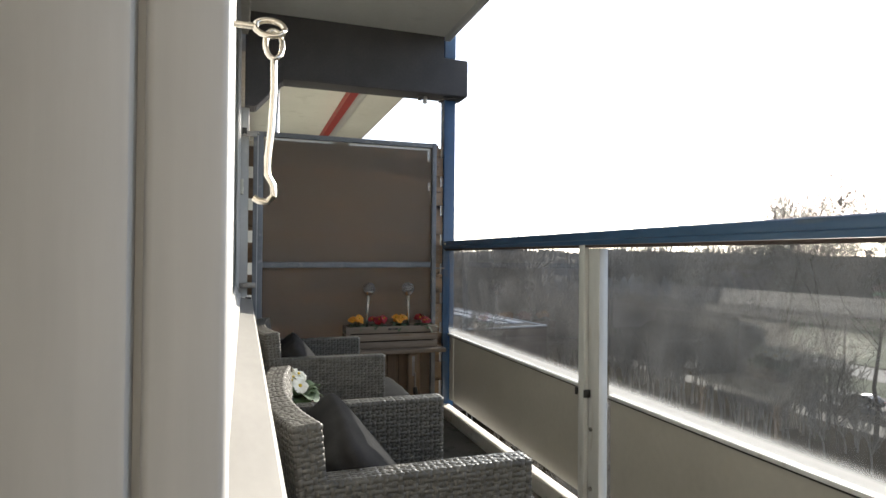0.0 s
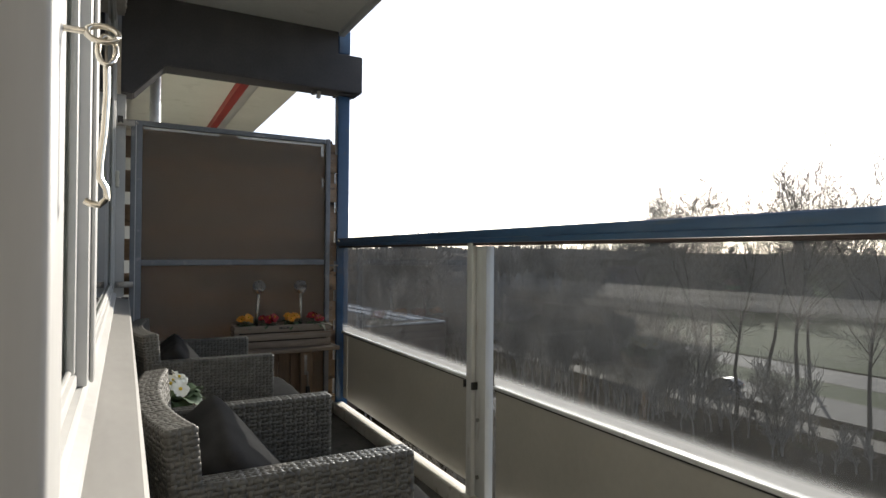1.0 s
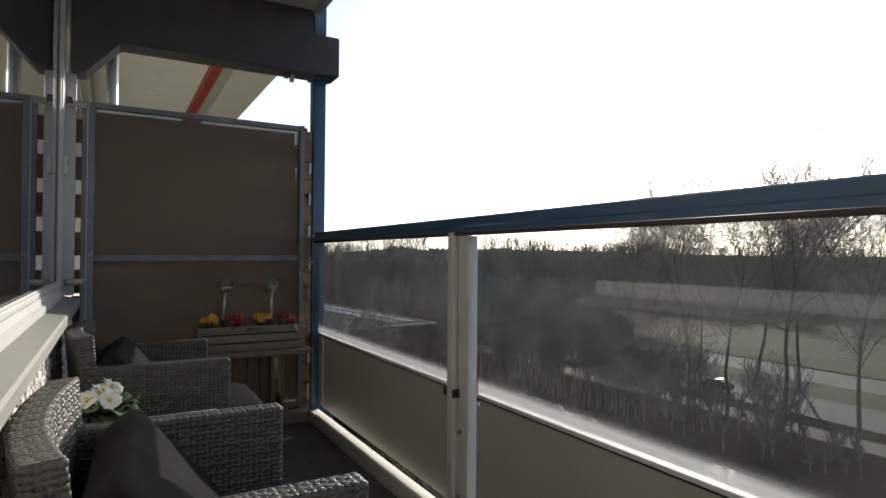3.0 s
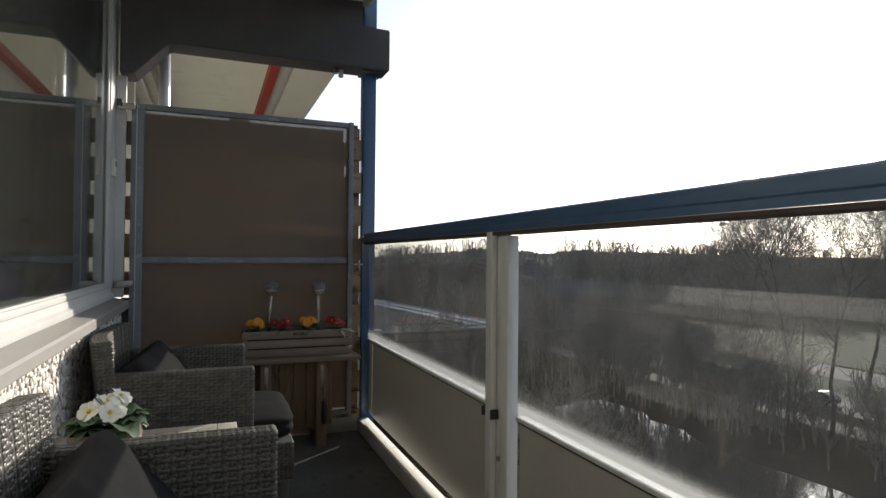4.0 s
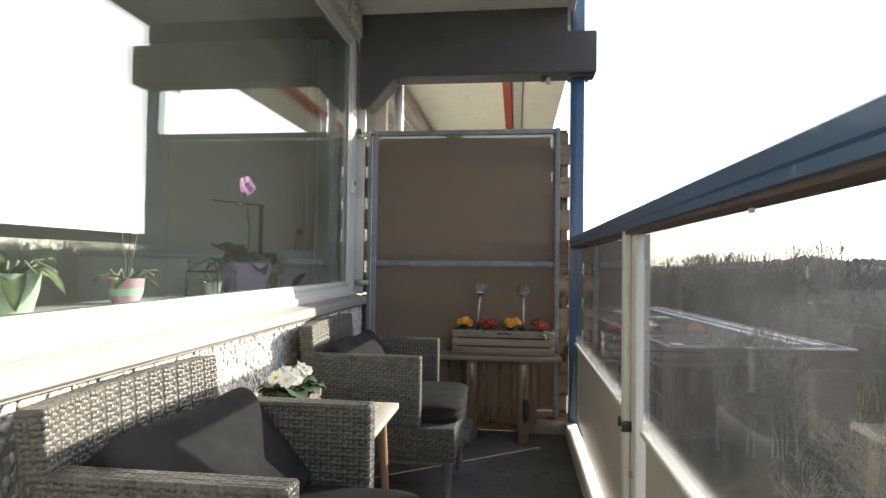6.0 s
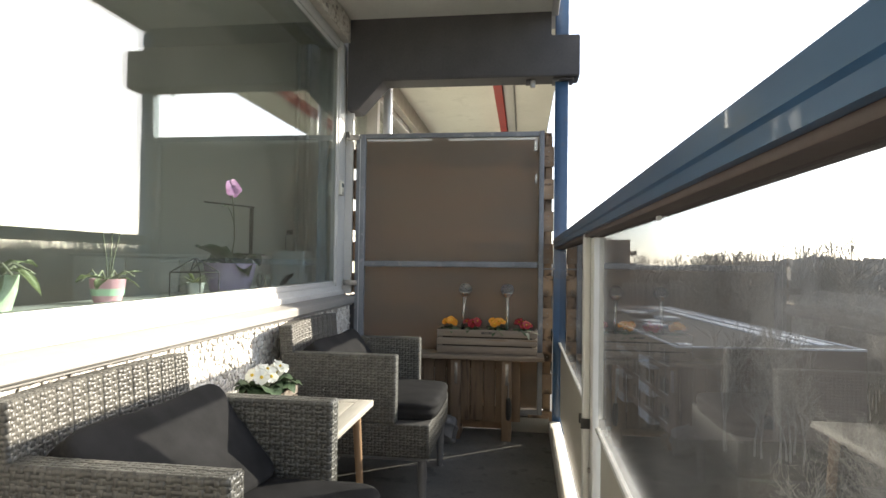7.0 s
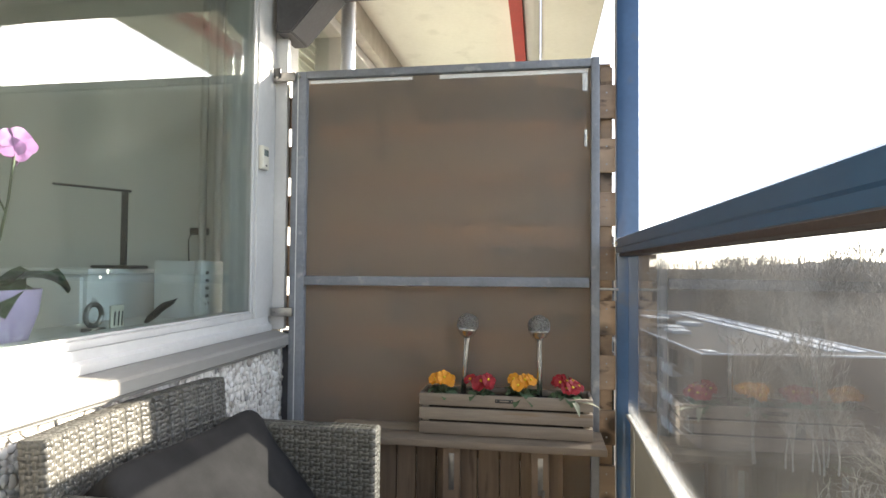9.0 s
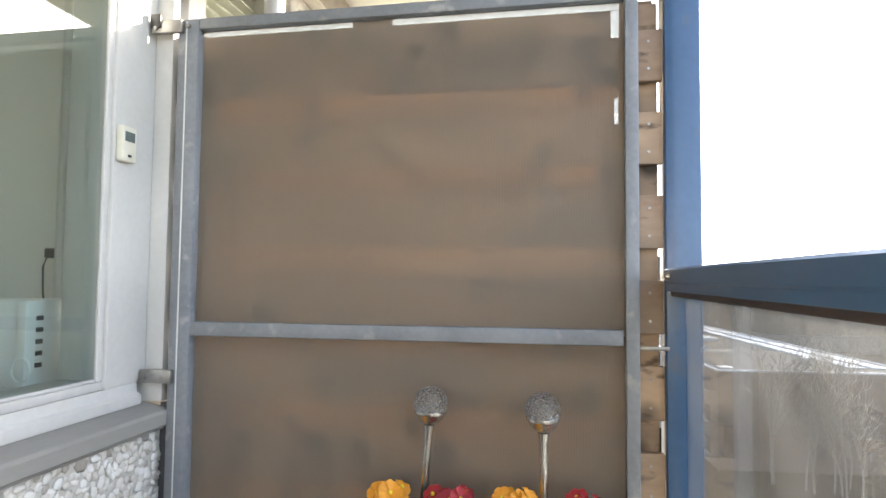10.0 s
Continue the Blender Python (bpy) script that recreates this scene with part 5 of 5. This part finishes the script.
for k, (x, y, high) in enumerate(((56.6, 44.2, 24.1), (56.8, 39.6, 23.7), (57.0, 34.0, 24.5), (56.8, 27.2, 24.0), (56.5, 20.6, 24.0), (56.7, 14.0, 24.0), (57.6, 50.5, 24.2), (79.5, 60.0, 26.0), (80.0, 51.0, 25.4), (80.0, 25.0, 25.5), (79.8, 45.0, 26.0), (57.8, 56.0, 23.8))):
    tree(x, y, kinds[k % 3], rt.uniform(0, 360), high / tops[k % 3], "tall bare tree with forked grey-brown branches")
# smaller trees close under the balcony
near = []
for seed in (21, 22):
    sg = grow(seed, 11, 0.95, (3, 3, 2, 2), 4, 0.14)
    low, high = sg[sg[:, 8] <= 1], sg[sg[:, 8] > 1]
    near.append((("trunk", raw_mesh("trunk", *sticks(low, 6, 0.012), M_bark)), ("crown", raw_mesh("crown", *sticks(high, 3, 0.010), M_twig_near))))
near_top = [max(v.co.z for v in kind[1][1].vertices) for kind in near]
for k, (x, y, drop) in enumerate(((12.0, 21.5, 12.5), (14.0, 25.0, 11.6), (17.5, 28.0, 10.4), (20.5, 32.0, 9.8), (15.0, 19.5, 13.0), (23.5, 36.0, 10.2), (20.2, 25.0, 12.5))):
    # drop: how many degrees the crown's top stays below the balcony's eye level
    height = 17.1 - math.hypot(x, y) * math.tan(radians(drop))
    tree(x, y, near[k % 2], rt.uniform(0, 360), height / near_top[k % 2], "low bare tree with a dense crown of thin twigs", "trees under the balcony")


for x, y, high in ((49.0, 62.0, 15), (51.0, 54.0, 13), (49.5, 46.5, 12), (50.5, 38.5, 11), (49.5, 30.5, 9)):
    tree(x, y, near[int(y) % 2], rt.uniform(0, 360), high / near_top[int(y) % 2], "bare tree with thin twigs on the pond's bank", "trees by the pond")


def woods(name, places, seeds, height, kids, levels, thick, least, mat, label):
    models = [grow(s, height, 0.7, kids, levels, thick) for s in seeds]
    vs, fs, base = [], [], 0
    rw = np.random.RandomState(99)
    for x, y, high in places:
        sg = models[rw.randint(len(models))].copy()
        s = high / sg[:, 5].max()
        a = rw.uniform(0, 6.283)
        c, sn = math.cos(a), math.sin(a)
        rot = np.array([[c, -sn, 0], [sn, c, 0], [0, 0, 1]])
        sg[:, 0:3] = sg[:, 0:3] @ rot.T * s + np.array([x, y, G])
        sg[:, 3:6] = sg[:, 3:6] @ rot.T * s + np.array([x, y, G])
        v, f = sticks(sg, 3, least)
        vs.append(v)
        fs.append(f + base)
        base += len(v)
    ob = new(name, raw_mesh(name, np.concatenate(vs), np.concatenate(fs), mat))
    return tagged(ob, label, "trees", "", "stuff")


# height of the woods' skyline over eye level, in degrees, by azimuth
SKY_AZ, SKY_EL = (-10, 10, 14.5, 19, 22, 25, 27, 35, 38, 41, 48, 60, 100), (0.5, 0.3, 0.3, 0.75, 0.9, 1.7, 1.95, 1.75, 1.4, 1.05, 0.8, 0.6, 0.8)
rw = np.random.RandomState(4)
spots = []
while len(spots) < 520:
    az = rw.uniform(-8, 98) if len(spots) < 380 else rw.uniform(10, 50)
    d = rw.uniform(118, 190) if az < 42 else rw.uniform(205, 280)
    x, y = d * math.sin(radians(az)), d * math.cos(radians(az))
    if 58 < x < 97 or (10 < x < 40 and y < 170):
        continue
    lift = float(np.interp(az, SKY_AZ, SKY_EL)) + 0.75 + 0.3 * noise.noise(Vector((az * 0.7, 0, 0)))
    spots.append((x, y, 17.1 + d * math.tan(radians(lift - rw.uniform(0.0, 0.55)))))
woods("far_woods", spots, (31, 32, 33, 34), 21.5, (2, 2, 1), 3, 0.24, 0.06, M_twig_far, "bare grey-brown winter woods on the horizon")
spots = []
while len(spots) < 155:
    az, d = rw.uniform(14, 52), rw.uniform(60, 118)
    x, y = d * math.sin(radians(az)), d * math.cos(radians(az))
    if x > 56 or (9 < x < 37 and 58 < y < 122) or (26 < x < 47 and y < 66) or (x > 43 and y < 44):
        continue
    spots.append((x, y, rw.uniform(8, 16)))
while len(spots) < 240:
    x, y = rw.uniform(47.0, 56.0), rw.uniform(43, 72)
    spots.append((x, y, rw.uniform(7, 15)))
while len(spots) < 295:
    x, y = rw.uniform(47.5, 56.0), rw.uniform(12, 50)
    spots.append((x, y, rw.uniform(1.8, 4.0) if y < 30 else rw.uniform(2.5, 10.0)))
woods("thicket", spots, (41, 42, 43), 13.0, (2, 2, 1), 3, 0.10, 0.016, M_twig, "dark leafless thicket behind the pond")

# the closed mass of the woods behind the nearest trees
vs, fs = [], []
for d, top in ((150, 12.5), (185, 16.0), (225, 18.0), (290, 20.5)):
    row0 = len(vs)
    count = 1500
    for k in range(count + 1):
        az = radians(-30 + 150 * k / count)
        dd = d + 9 * noise.noise(Vector((k * 0.042, d, 0))) + (60 if d < 200 and az > radians(40) else 0)
        h = top + 2.8 * noise.noise(Vector((k * 0.03, d * 0.7, 3))) + 1.2 * noise.noise(Vector((k * 0.25, d, 7))) + 1.6 * noise.noise(Vector((k * 0.93, d, 5)))
        h = min(h, 16.8 + dd * math.tan(radians(float(np.interp(math.degrees(az), SKY_AZ, SKY_EL)) - 0.35)))
        x, y = dd * math.sin(az), dd * math.cos(az)
        vs += [(x, y, G - 1), (x, y, G + h * 0.6), (x * 1.02, y * 1.02, G + h), (x * 1.12, y * 1.12, G - 1)]
    for k in range(count):
        a, b = row0 + 4 * k, row0 + 4 * (k + 1)
        fs += [(a, b, b + 1, a + 1), (a + 1, b + 1, b + 2, a + 2), (a + 2, b + 2, b + 3, a + 3)]
tagged(new("woods_mass", raw_mesh("woods_mass", vs, fs, M_wood, False)), "dense far woodland closing the horizon", "trees", "", "stuff")

# ---- washed gravel on the facade ----
rp = np.random.RandomState(12)
shapes = []
for k in range(6):
    bm = bmesh.new()
    bmesh.ops.create_icosphere(bm, subdivisions=2, radius=1.0)
    st = Vector((rp.uniform(0.65, 1.0), rp.uniform(0.8, 1.15), rp.uniform(0.6, 1.0)))
    for v in bm.verts:
        v.co = Vector((v.co.x * st.x, v.co.y * st.y, v.co.z * st.z)) * (1 + 0.42 * noise.noise(v.co * 1.6 + Vector((k * 7, 0, 0))))
    bm.verts.ensure_lookup_table()
    bm.verts.index_update()
    shapes.append((np.array([v.co[:] for v in bm.verts]), np.array([[v.index for v in f.verts] for f in bm.faces])))
    bm.free()


def gravel(name, y0, y1, z0, z1, x, pitch, label, normal="x"):
    """Pebbles pressed into a wall, in a jittered grid."""
    vs, fs, base = [], [], 0
    rows = int((z1 - z0) / pitch)
    cols = int((y1 - y0) / pitch)
    for r in range(rows):
        for c in range(cols):
            y = y0 + (c + 0.5 + 0.5 * (r % 2) + rp.uniform(-0.32, 0.32)) * pitch
            z = z0 + (r + 0.5 + rp.uniform(-0.32, 0.32)) * pitch
            v, f = shapes[rp.randint(6)]
            s = pitch * rp.uniform(0.50, 0.82)
            q = Euler(rp.uniform(0, 6.28, 3)).to_matrix()
            w = (v * s) @ np.array(q).T
            w[:, 0] *= 0.36
            vs.append(w + np.array([x + rp.uniform(-0.3, 0.25) * s, y, z]))
            fs.append(f + base)
            base += len(v)
    ob = new(name, raw_mesh(name, np.concatenate(vs), np.concatenate(fs), M_gravel))
    return tagged(ob, label, "gravel", "", "stuff")


M_gravel = surface("washed gravel", (0.40, 0.36, 0.31), (0.70, 0.67, 0.62), 0.65, 24, fine=160, bump=0.2)
nt = M_gravel.node_tree
geo, mixn, rampn = nt.nodes.new("ShaderNodeNewGeometry"), nt.nodes.new("ShaderNodeMix"), nt.nodes.new("ShaderNodeValToRGB")
rampn.color_ramp.interpolation = "CONSTANT"
rampn.color_ramp.elements[0].color = (0.30, 0.26, 0.22, 1)
rampn.color_ramp.elements[1].position = 0.06
rampn.color_ramp.elements[1].color = (0.72, 0.68, 0.62, 1)
for pos, col in ((0.35, (0.78, 0.75, 0.70, 1)), (0.62, (0.66, 0.61, 0.55, 1)), (0.82, (0.82, 0.80, 0.76, 1)), (0.975, (0.16, 0.15, 0.15, 1))):
    e = rampn.color_ramp.elements.new(pos)
    e.color = col
mixn.data_type, mixn.blend_type = "RGBA", "MIX"
mixn.inputs[0].default_value = 0.65
pb = nt.nodes["Principled BSDF"]
old = pb.inputs["Base Color"].links[0].from_socket
nt.links.new(geo.outputs["Random Per Island"], rampn.inputs[0])
nt.links.new(old, mixn.inputs[6])
nt.links.new(rampn.outputs[0], mixn.inputs[7])
nt.links.new(mixn.outputs[2], pb.inputs["Base Color"])
gravel("gravel_facing", 0.275, 3.96, 0.26, 0.80, 0.116, 0.0205, "washed pale gravel pressed into the facade wall")
gravel("gravel_lintel", 0.27, 3.74, 2.505, CEIL, 0.118, 0.022, "washed gravel on the lintel above the window")
